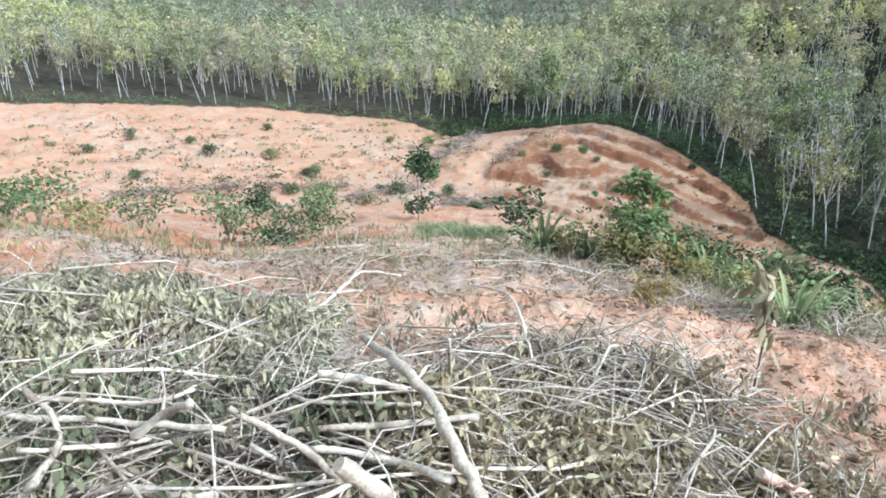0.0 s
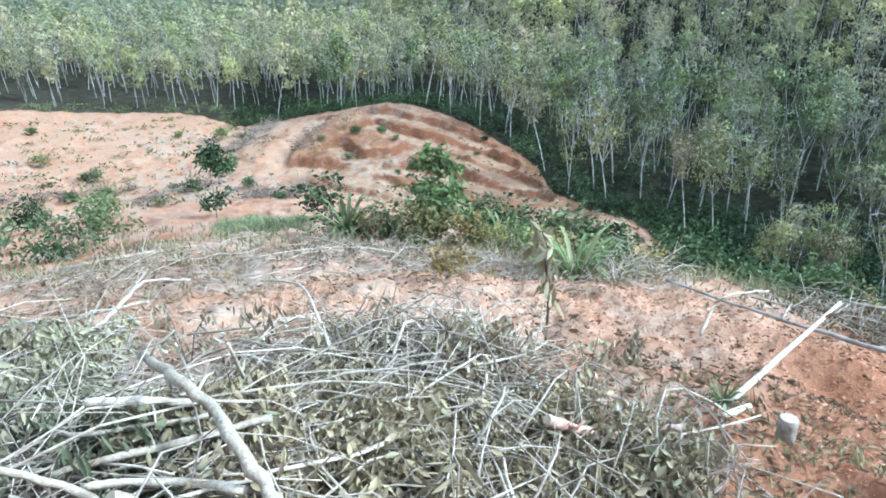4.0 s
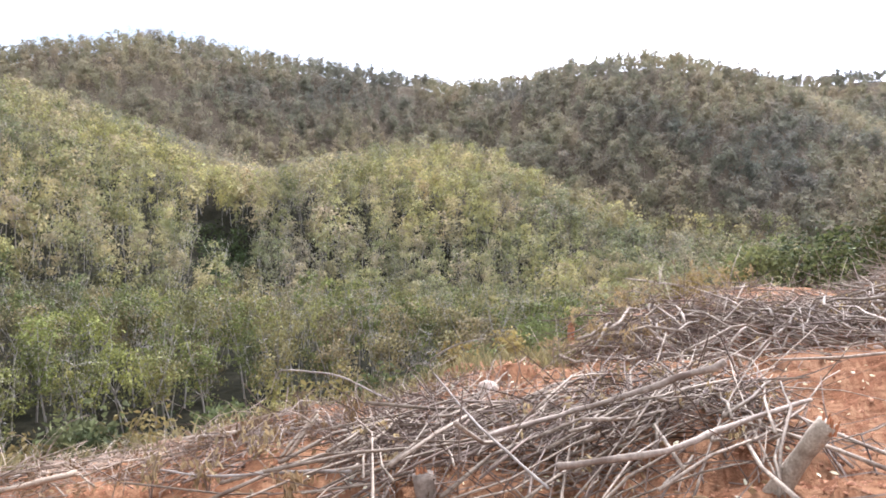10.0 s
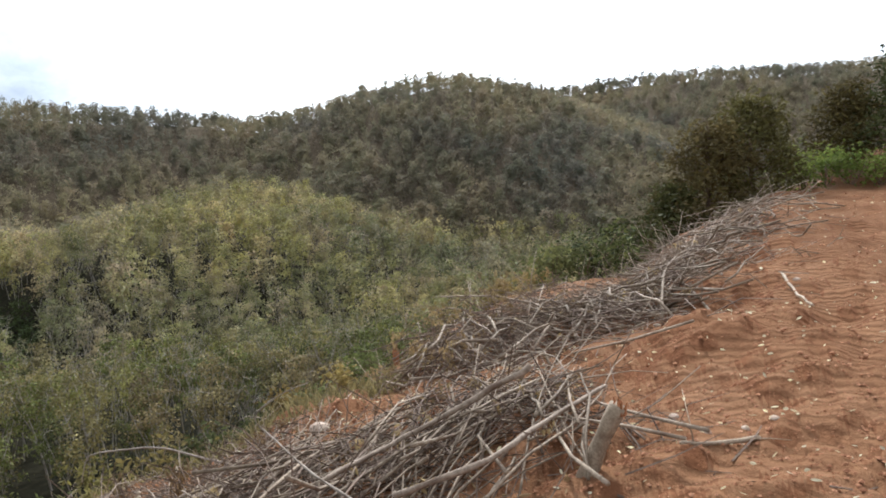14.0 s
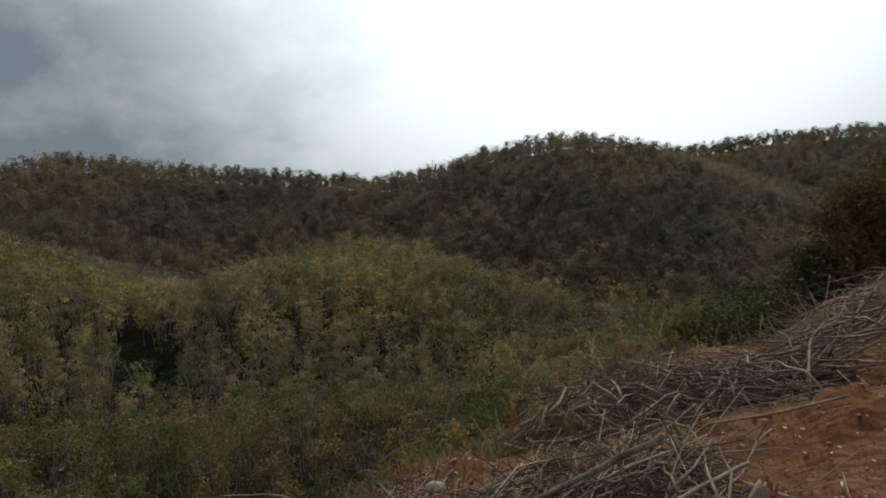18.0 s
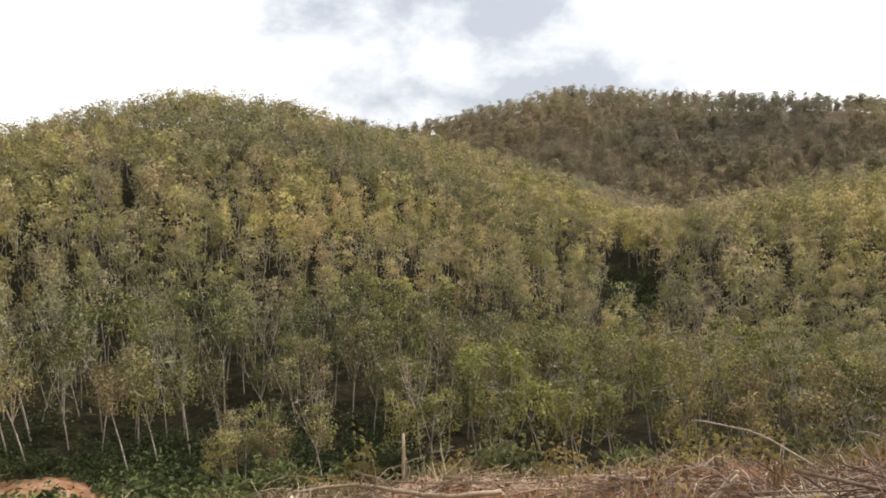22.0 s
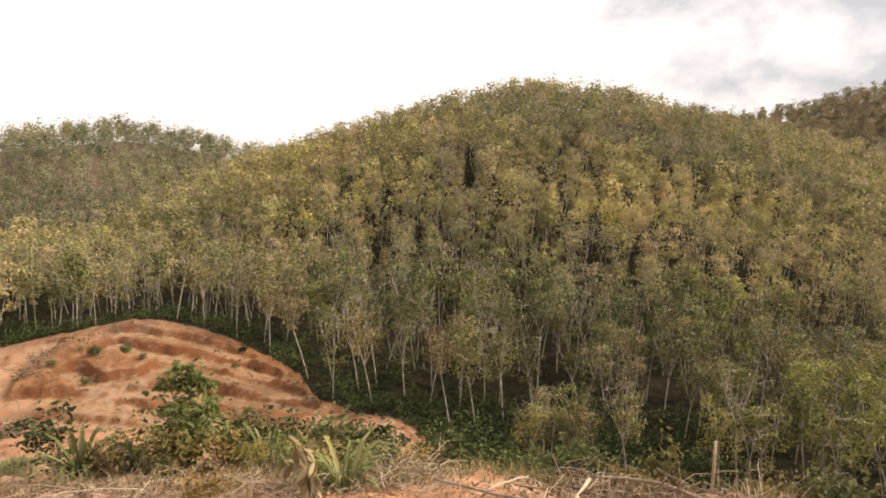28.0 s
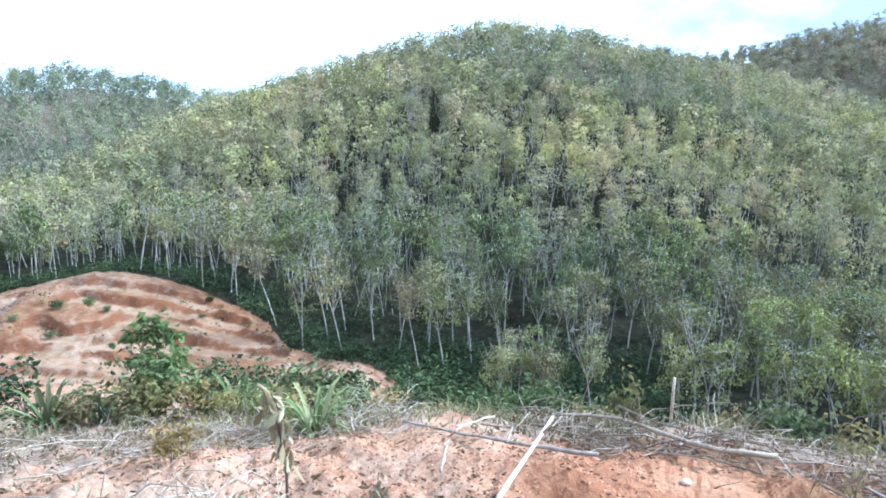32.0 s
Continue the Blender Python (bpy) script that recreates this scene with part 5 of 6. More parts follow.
def scatter(rng, b0, b1, r0, r1, n):
    b = rng.uniform(b0, b1, n)
    r = np.sqrt(rng.uniform(r0 * r0, r1 * r1, n))
    return r * np.sin(np.radians(b)), r * np.cos(np.radians(b))


def ico():
    g = (1 + 5 ** 0.5) / 2
    v = np.array([(-1, g, 0), (1, g, 0), (-1, -g, 0), (1, -g, 0), (0, -1, g), (0, 1, g), (0, -1, -g), (0, 1, -g), (g, 0, -1), (g, 0, 1), (-g, 0, -1), (-g, 0, 1)]) / 1.902
    f = [(0, 11, 5), (0, 5, 1), (0, 1, 7), (0, 7, 10), (0, 10, 11), (1, 5, 9), (5, 11, 4), (11, 10, 2), (10, 7, 6), (7, 1, 8), (3, 9, 4), (3, 4, 2), (3, 2, 6), (3, 6, 8), (3, 8, 9), (4, 9, 5), (2, 4, 11), (6, 2, 10), (8, 6, 7), (9, 8, 1)]
    return v, f


def clods(name, label, seed, areas):
    rng = np.random.RandomState(seed)
    V, F = ico()
    V8 = np.array([(1, 0, 0), (-1, 0, 0), (0, 1, 0), (0, -1, 0), (0, 0, 1), (0, 0, -1)], float)
    F8 = [(0, 2, 4), (2, 1, 4), (1, 3, 4), (3, 0, 4), (2, 0, 5), (1, 2, 5), (3, 1, 5), (0, 3, 5)]
    s = Shape()
    for b0, b1, r0, r1, n, lo, hi in areas:
        xs, ys = scatter(rng, b0, b1, r0, r1, n)
        zs = land(xs, ys)
        for x, y, z in zip(xs, ys, zs):
            k = lo + (hi - lo) * rng.uniform() ** 3
            sc = np.array([rng.uniform(0.8, 1.4), rng.uniform(0.8, 1.4), rng.uniform(0.5, 0.95)]) * k
            U, G = (V, F) if k > 0.022 else (V8, F8)
            W = U * sc * rng.uniform(0.62, 1.25, (len(U), 1))
            t = rng.uniform(0, 6.28)
            W = np.stack([W[:, 0] * math.cos(t) - W[:, 1] * math.sin(t), W[:, 0] * math.sin(t) + W[:, 1] * math.cos(t), W[:, 2]], -1)
            s.add(W + (x, y, z + sc[2] * 0.25), G)
    return tagged(new(name, s.mesh(name, [CLOD])), label, "soil", kind="stuff")


clods("soil_clods", "loose orange clods and crumbs of earth on the bank", 5, [(2, 30, 4.0, 8.5, 3000, 0.004, 0.022), (24, 60, 3.6, 7.5, 9500, 0.004, 0.02), (56, 84, 4.2, 8, 2600, 0.004, 0.02), (30, 75, 2.2, 4.5, 3200, 0.004, 0.014), (80, 112, 5.5, 10, 1400, 0.006, 0.03)])
clods("road_clods", "crumbled red earth and gravel on the dozed road", 6, [(116, 160, 1.8, 6.0, 6500, 0.004, 0.02), (122, 158, 6.0, 13, 3600, 0.006, 0.026), (130, 154, 13, 26, 900, 0.012, 0.035)])


def leaf_litter(name, label, seed, areas, mat):
    rng = np.random.RandomState(seed)
    s = Shape()
    for b0, b1, r0, r1, n, size in areas:
        xs, ys = scatter(rng, b0, b1, r0, r1, n)
        zs = land(xs, ys)
        for x, y, z in zip(xs, ys, zs):
            p = np.array([x, y, z + rng.uniform(0.008, 0.035)])
            if x * x + y * y < 49:
                curled_leaf(s, rng, p, size * rng.uniform(0.7, 1.2), 0, True)
                continue
            al = unit(np.array([rng.normal(), rng.normal(), rng.normal(0, 0.35)]))
            sd = unit(np.cross(al, (rng.normal(0, 0.4), rng.normal(0, 0.4), 1)))
            L = size * rng.uniform(0.6, 1.3)
            s.leaf(p, al, sd, L, L * rng.uniform(0.3, 0.5), 0, rng.uniform(-0.5, 0.5))
    return tagged(new(name, s.mesh(name, [mat])), label, "leaf litter", kind="stuff")


leaf_litter("leaf_litter", "curled dead leaves strewn over the slope", 8, [(-52, 30, 1.5, 5, 3000, 0.07), (-40, 36, 5, 12, 3200, 0.09), (24, 60, 2.0, 4.6, 1500, 0.065), (36, 112, 6.5, 10, 1500, 0.09), (80, 125, 3.5, 8, 900, 0.07)], DRIED)
leaf_litter("pale_leaf_litter", "bleached curled leaves among the twigs", 9, [(14, 46, 1.8, 3.6, 420, 0.075), (-40, 20, 1.6, 5, 300, 0.075)], PAPER)


def grass_patch(name, label, seed, areas, mat):
    rng = np.random.RandomState(seed)
    s = Shape()
    for b0, b1, r0, r1, n, tall in areas:
        xs, ys = scatter(rng, b0, b1, r0, r1, n)
        zs = land(xs, ys)
        for x, y, z in zip(xs, ys, zs):
            for _ in range(3):
                h = tall * rng.uniform(0.5, 1.2)
                d = np.array([rng.normal(0, 0.35), rng.normal(0, 0.35), 1.0]) * h
                w = unit(np.array([rng.normal(), rng.normal(), 0])) * max(0.006, tall * 0.05)
                p = np.array([x + rng.normal(0, 0.05), y + rng.normal(0, 0.05), z - 0.02])
                m = p + d * 0.55
                q = p + d * (1, 1, 0.85) + (d[0] * 0.4, d[1] * 0.4, 0)
                s.add([p - w, p + w, m + w * 0.7, m - w * 0.7, q], [(0, 1, 2, 3), (3, 2, 4)], 0)
    return tagged(new(name, s.mesh(name, [mat])), label, "grass", kind="stuff")


leaf_litter("wood_chips", "pale wood chips and bits of bark on the road", 10, [(116, 156, 2.2, 9, 420, 0.05), (128, 150, 9, 22, 200, 0.09), (86, 122, 3, 9, 260, 0.06)], PAPER)


leaf_litter("dry_leaves", "curled brown leaves and bits of twig over the bank", 14, [(0, 60, 2.2, 7, 2200, 0.045), (-42, 0, 2, 9, 1600, 0.055), (60, 100, 3.5, 8, 700, 0.045)], DRIED)
grass_patch("grass", "low green grass on the damp terrace", 12, [(-1.6, 6.4, 14.8, 18.4, 1300, 0.16), (-12, 14, 14, 19, 160, 0.2), (24, 62, 9.8, 13, 320, 0.25), (34, 58, 2.6, 4.2, 160, 0.1)], BLADE)
grass_patch("dry_grass", "straw-coloured grass along the brow", 13, [(-40, 30, 10, 15, 900, 0.25), (60, 112, 9.0, 12, 900, 0.3), (20, 60, 7.5, 11, 900, 0.22)], STRAW)

# ---------------------------------------------------------------- shrubs and saplings


def foliage(rng, s, centre, spread, n, size, slot=1, droop=0.2, narrow=0.5):
    for _ in range(n):
        c = centre + rng.normal(0, 1, 3) * spread
        al = unit(rng.normal(size=3) * (1, 1, 0.6) - (0, 0, droop))
        sd = unit(np.cross(al, rand_way(rng)))
        L = size * rng.uniform(0.6, 1.3)
        s.leaf(c, al, sd, L, L * narrow * rng.uniform(0.7, 1.2), slot, rng.uniform(-0.3, 0.4))


def shrub_shapes(rng, height, width, leaf, count, stems=5):
    wood, leaves = Shape(), Shape()
    clumps = []
    for k in range(stems):
        a = rng.uniform(0, 6.28)
        out = width * 0.5 * rng.uniform(0.2, 0.9)
        top = np.array([math.cos(a) * out, math.sin(a) * out, height * rng.uniform(0.55, 0.95)])
        mid = top * (0.4, 0.4, 0.55) + rng.normal(0, 0.05 * width, 3)
        wood.tube([np.array([0, 0, -0.1]), mid, top], [0.012 * height + 0.004, 0.008 * height + 0.003, 0.003], 5, 0, False)
        clumps += [top, mid + (top - mid) * 0.5, mid + rng.normal(0, 0.12 * width, 3)]
    for c in clumps:
        foliage(rng, leaves, c, np.array([width * 0.14, width * 0.14, height * 0.11]), count // len(clumps), leaf)
    return wood, leaves


SHRUB_CACHE = {}


def shrub(label, x, y, height, width, kind, name="shrub", leaf=None, count=None, group=""):
    """kind: leaf material. Repeats of a kind share meshes by size class."""
    rng = np.random.RandomState(int(abs(x * 13.7 + y * 7.9) * 10) % 9999)
    key = (kind.name, round(height / (0.35 if height < 2 else 0.6)), round(width / height, 0), rng.randint(3))
    if key not in SHRUB_CACHE:
        w, l = shrub_shapes(rng, 1.0, width / height, (leaf or 0.16) / height, count or int(260 + 200 * min(height, 3)), 5 if height < 2.5 else 8)
        SHRUB_CACHE[key] = (w.mesh("stem", [BROWN]), l.mesh("foliage", [BROWN, kind]))
    sm, lm = SHRUB_CACHE[key]
    e = tagged(new(name), label, "shrub" if "tree" not in name else "tree", group)
    e.matrix_basis = Matrix.LocRotScale((x, y, ground_at(x, y)), Euler((0, 0, rng.uniform(0, 6.28))), (height,) * 3)
    for nm, me in (("stem", sm), ("foliage", lm)):
        ob = new(nm, me)
        ob.parent = e
    return e


def sapling(label, x, y, height, crown_from, width, mat, leaf, count, name="sapling"):
    rng = np.random.RandomState(int(abs(x * 31 + y * 57)) % 9999)
    e = tagged(new(name), label, "sapling")
    e.location = (x, y, ground_at(x, y))
    wood, leaves = Shape(), Shape()
    n = 7
    path = [np.array([rng.normal(0, 0.02) * height * i / n, rng.normal(0, 0.02) * height * i / n, -0.15 + (height + 0.05) * i / (n - 1)]) for i in range(n)]
    wood.tube(path, [0.012 * height * (1 - 0.75 * i / (n - 1)) for i in range(n)], 6)
    trunk = part("trunk", wood, [GREY], e, smooth=True)
    for k in range(16):
        twigs = Shape()
        z = height * (crown_from + (1 - crown_from) * rng.uniform())
        a = rng.uniform(0, 6.28)
        reach = width * 0.5 * rng.uniform(0.4, 1.0) * (1.0 if z < 0.85 * height else 0.6)
        p = np.array([0, 0, z])
        q = p + np.array([math.cos(a) * reach, math.sin(a) * reach, reach * rng.uniform(0.1, 0.7)])
        twigs.tube([p, (p + q) / 2 + (0, 0, 0.04), q], [0.006 * height, 0.004 * height, 0.002], 4, 0, False)
        part("branch", twigs, [GREY], trunk)
        foliage(rng, leaves, q, np.array([width * 0.11] * 3), count // 22, leaf, 0, 0.5)
        foliage(rng, leaves, (p + q) / 2, np.array([width * 0.1] * 3), count // 60, leaf, 0, 0.5)
    part("foliage", leaves, [mat], e)
    return e


def blade_meshes():
    rng = np.random.RandomState(40)
    out = []
    for k in range(8):
        rise = 0.45 + 0.55 * k / 7
        side = np.array([0, 1, 0.0]) * rng.uniform(0.02, 0.034)
        pts = [np.array([f * (1 - rise * 0.6), 0, rise * f * 1.1 - 0.5 * f ** 3]) for f in (0, 0.3, 0.6, 0.85, 1.0)]
        s, v = Shape(), []
        for p, w in zip(pts, (0.6, 1.0, 0.85, 0.5, 0.04)):
            v += [p - side * w, p + (0, 0, -0.012 * w), p + side * w]
        f = []
        for i in range(4):
            a = i * 3
            f += [(a, a + 1, a + 4, a + 3), (a + 1, a + 2, a + 5, a + 4)]
        s.add(v, f, 0)
        out.append(s.mesh("blade", [BLADE]))
    return out


BLADES = blade_meshes()


def reed_clump(label, x, y, height, blades, mat=None):
    rng = np.random.RandomState(int(abs(x * 19 + y * 43)) % 9999)
    e = tagged(new("reed_clump"), label, "reeds", "reed clumps")
    e.location = (x, y, ground_at(x, y))
    for k in range(blades):
        ob = new("blade", BLADES[rng.randint(len(BLADES))])
        ob.parent = e
        ob.matrix_basis = Matrix.LocRotScale((0, 0, -0.01), Euler((0, 0, rng.uniform(0, 6.28))), (height * rng.uniform(0.75, 1.2),) * 3)
    return e


BROADLEAF = flat_variety("broad_leaf", [(0.155, 0.178, 0.066), (0.12, 0.14, 0.05), (0.2, 0.2, 0.09), (0.095, 0.115, 0.045)], through=0.35)
# on the near slope and its far edge
sapling("young tree with a tuft of broad green leaves", *polar(17.8, 12.3), 1.66, 0.12, 0.85, BROADLEAF, 0.17, 1000)
shrub("leafy undergrowth round the foot of the young tree", *polar(17.0, 12.0), 1.25, 1.5, FRESH, leaf=0.13)
shrub("yellowing shrub beside the young tree", *polar(15.9, 11.3), 0.85, 0.9, YELLOW, leaf=0.12)
shrub("yellow-green weeds on the bank edge", *polar(19.8, 11.2), 0.8, 1.0, YELLOW, leaf=0.1)
for b_, r_, h_ in ((22.8, 10.2, 0.55), (25.4, 9.8, 0.6), (28.2, 9.4, 0.5), (31.0, 9.0, 0.45), (36.0, 9.2, 0.42), (12.0, 11.6, 0.5), (15.0, 10.9, 0.5)):
    shrub("dry yellowing weeds along the edge of the slope", *polar(b_, r_), h_, h_ * 1.3, (YELLOW, STRAW)[int(b_) % 2], leaf=0.085, group="dry weeds")
sapling("slender sapling with feathery bright green leaves", *polar(-9.7, 16.4), 1.42, 0.12, 1.25, BROADLEAF, 0.12, 1100)
sapling("dark drooping young tree standing apart", *polar(-1.4, 21.7), 2.2, 0.15, 1.15, DARKLEAF, 0.17, 1000)
sapling("small dark sapling below the slope", *polar(-15.0, 29.0), 1.5, 0.1, 1.1, DARKLEAF, 0.16, 700)
for b_, r_, h_, w_, k_ in ((-17.5, 15.5, 1.3, 1.7, FRESH), (-12, 15.0, 0.9, 1.3, FRESH), (-14, 14.4, 0.6, 1.0, BLADE), (-24, 17.5, 1.0, 1.4, FRESH), (-31, 16, 1.1, 1.3, FRESH), (-33, 14.5, 0.9, 1.4, FRESH), (-28, 15.0, 0.6, 1.2, YELLOW)):
    shrub("light green shrub at the far edge of the slope", *polar(b_, r_), h_, w_, k_, leaf=0.12, group="slope shrubs")
for b_, r_, h_, w_ in ((8.2, 13.2, 1.25, 1.2), (24.3, 12.2, 0.95, 1.2), (27.0, 11.6, 0.7, 1.1), (22.0, 12.4, 0.8, 0.9), (13.0, 13.0, 0.8, 1.0), (31.5, 10.6, 0.7, 1.0), (34.0, 10.2, 0.6, 0.9), (29.3, 10.4, 0.8, 1.0), (33.0, 9.7, 0.62, 0.9), (37.2, 10.0, 0.6, 1.0), (41.5, 10.2, 0.6, 1.0)):
    shrub("dense dark green shrub along the edge of the slope", *polar(b_, r_), h_, w_, DARKLEAF if h_ > 0.9 or b_ > 33 else FRESH, leaf=0.12, group="slope shrubs")
for b_, r_, h_, n_ in ((9.6, 11.9, 1.2, 40), (13.2, 11.8, 1.0, 34), (20.8, 11.6, 1.1, 34), (30.2, 8.0, 1.05, 64), (23.5, 11.2, 1.1, 34), (10.6, 12.4, 0.8, 24), (44.6, 3.72, 0.22, 40), (27.2, 10.3, 0.8, 26)):
    reed_clump("clump of arching broad green grass blades", *polar(b_, r_), h_, n_)


STRAWLEAF = flat_variety("bleached_brown_leaf", [(0.36, 0.28, 0.175), (0.26, 0.185, 0.105), (0.45, 0.37, 0.25), (0.31, 0.225, 0.135)])


def dry_stalk(label, x, y, height, n):
    """An upright dead stem hung with big curled leaves."""
    rng = np.random.RandomState(3)
    e = tagged(new("dead_sapling"), label, "dead plant")
    e.location = (x, y, ground_at(x, y))
    path = [np.array([0.0, 0.0, -0.1]), np.array([0.01, 0.0, height * 0.4]), np.array([-0.02, 0.01, height * 0.7]), np.array([-0.05, 0.02, height * 0.9]), np.array([-0.1, 0.04, height * 1.02])]
    s = Shape()
    s.tube(smooth_path(path, 4), [0.014 - 0.0006 * i for i in range(17)], 6)
    part("stem", s, [BROWN], e, smooth=True)
    big = single_leaves(np.random.RandomState(5), 6, STRAWLEAF, 0.125)
    P = smooth_path(path, 8)
    for k in range(n):
        ob = new("dead_leaf", big[k % 6])
        ob.parent = e
        p = P[int(len(P) * (0.28 + 0.71 * rng.uniform() ** 0.8))]
        up_turn = rng.choice([0.0, 0.2, 0.45, 2.6])
        ob.matrix_basis = Matrix.LocRotScale(Vector(p) + Vector((rng.normal(0, 0.03), rng.normal(0, 0.03), 0.01)), Euler((up_turn + rng.normal(0, 0.3), rng.normal(0, 0.4), rng.uniform(0, 6.28))), (rng.uniform(0.8, 1.25),) * 3)
    return e


dry_stalk("dead sapling hung with big curled brown leaves", *polar(28.4, 4.7), 0.98, 58)


def dead_shoot(x, y, height, mat):
    """A broken twig hung with small curled leaves."""
    rng = np.random.RandomState(int(abs(x * 77 + y * 41) * 10) % 9999)
    e = tagged(new("dead_shoot"), "broken shoot hung with curled brown leaves", "dead plant", "dead shoots")
    e.location = (x, y, ground_at(x, y))
    w, l = Shape(), Shape()
    for k in range(3):
        a = rng.uniform(0, 6.28)
        q = np.array([math.cos(a) * height * 0.3, math.sin(a) * height * 0.3, height * rng.uniform(0.7, 1.0)])
        w.tube([np.array([0, 0, -0.05]), q * (0.4, 0.4, 0.6), q], [0.007, 0.005, 0.002], 5, 0, False)
        for _ in range(18):
            curled_leaf(l, rng, q * rng.uniform(0.35, 1.05) + rng.normal(0, 0.035, 3), 0.075, 0)
    part("stem", w, [BROWN], e, smooth=True)
    part("dead_leaves", l, [mat], e, smooth=True)
    return e


for b_, r_, h_ in ((73.7, 5.7, 0.4), (78.2, 4.8, 0.34), (82.1, 5.2, 0.3), (84.9, 4.0, 0.34), (89.7, 5.9, 0.42), (86.0, 6.6, 0.36), (112.6, 7.7, 0.5), (114.6, 8.0, 0.5), (81.0, 6.2, 0.3), (19, 3.2, 0.5), (26, 3.4, 0.42), (33, 3.5, 0.4), (12, 3.6, 0.5), (3, 3.9, 0.5), (-4, 4.2, 0.55), (37, 4.2, 0.3)):
    dead_shoot(*polar(b_, r_), h_, DRIED if b_ > 60 else TAN)
shrub("small pale seedling on the bare bank", *polar(18.9, 6.3), 0.38, 0.3, YELLOW, leaf=0.11, count=40)

# along the brow to the east
shrub("yellowing broken shrub hanging over the brow", *polar(57.0, 10.0), 0.9, 0.75, YELLOW, leaf=0.12, count=260)
log("broken_post", "pale broken stick standing upright at the brow", [(*polar(60.0, 10.2), -3.4), (*polar(60.15, 10.2), -2.25)], 0.03, 0.022, PALE)
BROW_SHRUBS = [(44, 10.8, 0.6, 1.1, FRESH), (46.5, 11.2, 0.75, 1.2, FRESH), (48.8, 11.5, 0.8, 1.2, FRESH), (51.2, 11.6, 0.7, 1.1, FRESH), (53.5, 11.2, 0.5, 0.9, YELLOW), (62.5, 10.4, 0.55, 0.9, FRESH), (65, 10.2, 0.5, 0.9, YELLOW),
               (67.5, 10.4, 0.75, 1.3, FRESH), (69.5, 10.2, 0.6, 1.1, DARKLEAF), (73, 10.3, 0.55, 1.0, YELLOW), (79, 10.6, 0.5, 0.9, FRESH), (84, 10.8, 0.55, 1.0, YELLOW), (88.5, 11.0, 0.65, 1.0, YELLOW), (91, 11.2, 0.6, 0.9, FRESH),
               (95.5, 11.6, 0.55, 0.9, FRESH), (98.5, 12, 0.75, 1.0, YELLOW), (100.5, 12.4, 0.7, 1.0, FRESH), (103, 13.2, 0.75, 1.0, YELLOW), (105.5, 14.5, 0.7, 1.1, FRESH), (109.5, 16.0, 1.0, 1.4, FRESH), (111.5, 17.0, 0.9, 1.3, YELLOW)]
for b_, r_, h_, w_, k_ in BROW_SHRUBS:
    shrub("leafy green shrub growing on the brow" if k_ is not YELLOW else "yellowing shrub growing on the brow", *polar(b_, r_), h_, w_, k_, leaf=0.11, group="brow shrubs")
shrub("dark glossy young tree just below the brow", *polar(108.8, 17.3), 1.15, 1.05, FRESH, leaf=0.12, count=900)

# bushes and small trees by the end of the earth road
for b_, r_, h_, w_, k_, t_ in ((116.5, 21.5, 1.2, 1.2, YELLOW, "small rust-tipped shrub on the brow"), (121.0, 22.5, 1.8, 2.2, FRESH, "rounded green bush draped in creepers"), (123.5, 23, 2.3, 2.8, FRESH, "broad green bush draped in creepers"),
                               (126.0, 23.5, 2.1, 2.6, DARKLEAF, "dark green bush beside the windrow"), (128.5, 25, 2.6, 2.8, DARKLEAF, "dark green bush beside the windrow"), (120, 24, 1.9, 1.4, YELLOW, "upright shrub with yellowish tips")):
    shrub(t_, *polar(b_, r_), h_, w_, k_, leaf=0.19, count=900, group="roadside bushes")


def broad_tree(label, x, y, height, width, mat, count, leaf, z=None, name="orchard_tree"):
    rng = np.random.RandomState(int(abs(x * 29 + y * 11)) % 9999)
    e = tagged(new(name), label, "tree")
    e.location = (x, y, ground_at(x, y) if z is None else z)
    wood, leaves = Shape(), Shape()
    wood.tube([np.array([0, 0, -0.3]), np.array([0.05, 0.03, height * 0.45]), np.array([0.0, 0.08, height * 0.92])], [0.022 * height, 0.015 * height, 0.004 * height], 7)
    trunk = part("trunk", wood, [BROWN], e, smooth=True)
    n = 34
    for k in range(n):
        limbs = Shape()
        f = 0.12 + 0.86 * k / n
        a = k * 2.4 + rng.normal(0, 0.3)
        reach = width * 0.5 * (1 - f) ** 0.55 * (0.55 + 0.45 * min(1, f * 4)) * rng.uniform(0.7, 1.15)
        p = np.array([0, 0, height * f * 0.9])
        q = p + np.array([math.cos(a) * reach, math.sin(a) * reach, height * 0.06 * rng.uniform(-0.2, 1.4)])
        limbs.tube([p, (p + q) / 2 + (0, 0, 0.06), q], [0.007 * height, 0.005 * height, 0.002 * height], 4, 0, False)
        part("limb", limbs, [BROWN], trunk)
        for s in (0.55, 0.85, 1.05):
            foliage(rng, leaves, p + (q - p) * s, np.array([width * 0.075, width * 0.075, height * 0.045]), count // (3 * n), leaf, 0, 0.35, 0.4)
    part("crown", leaves, [mat], e)
    return e


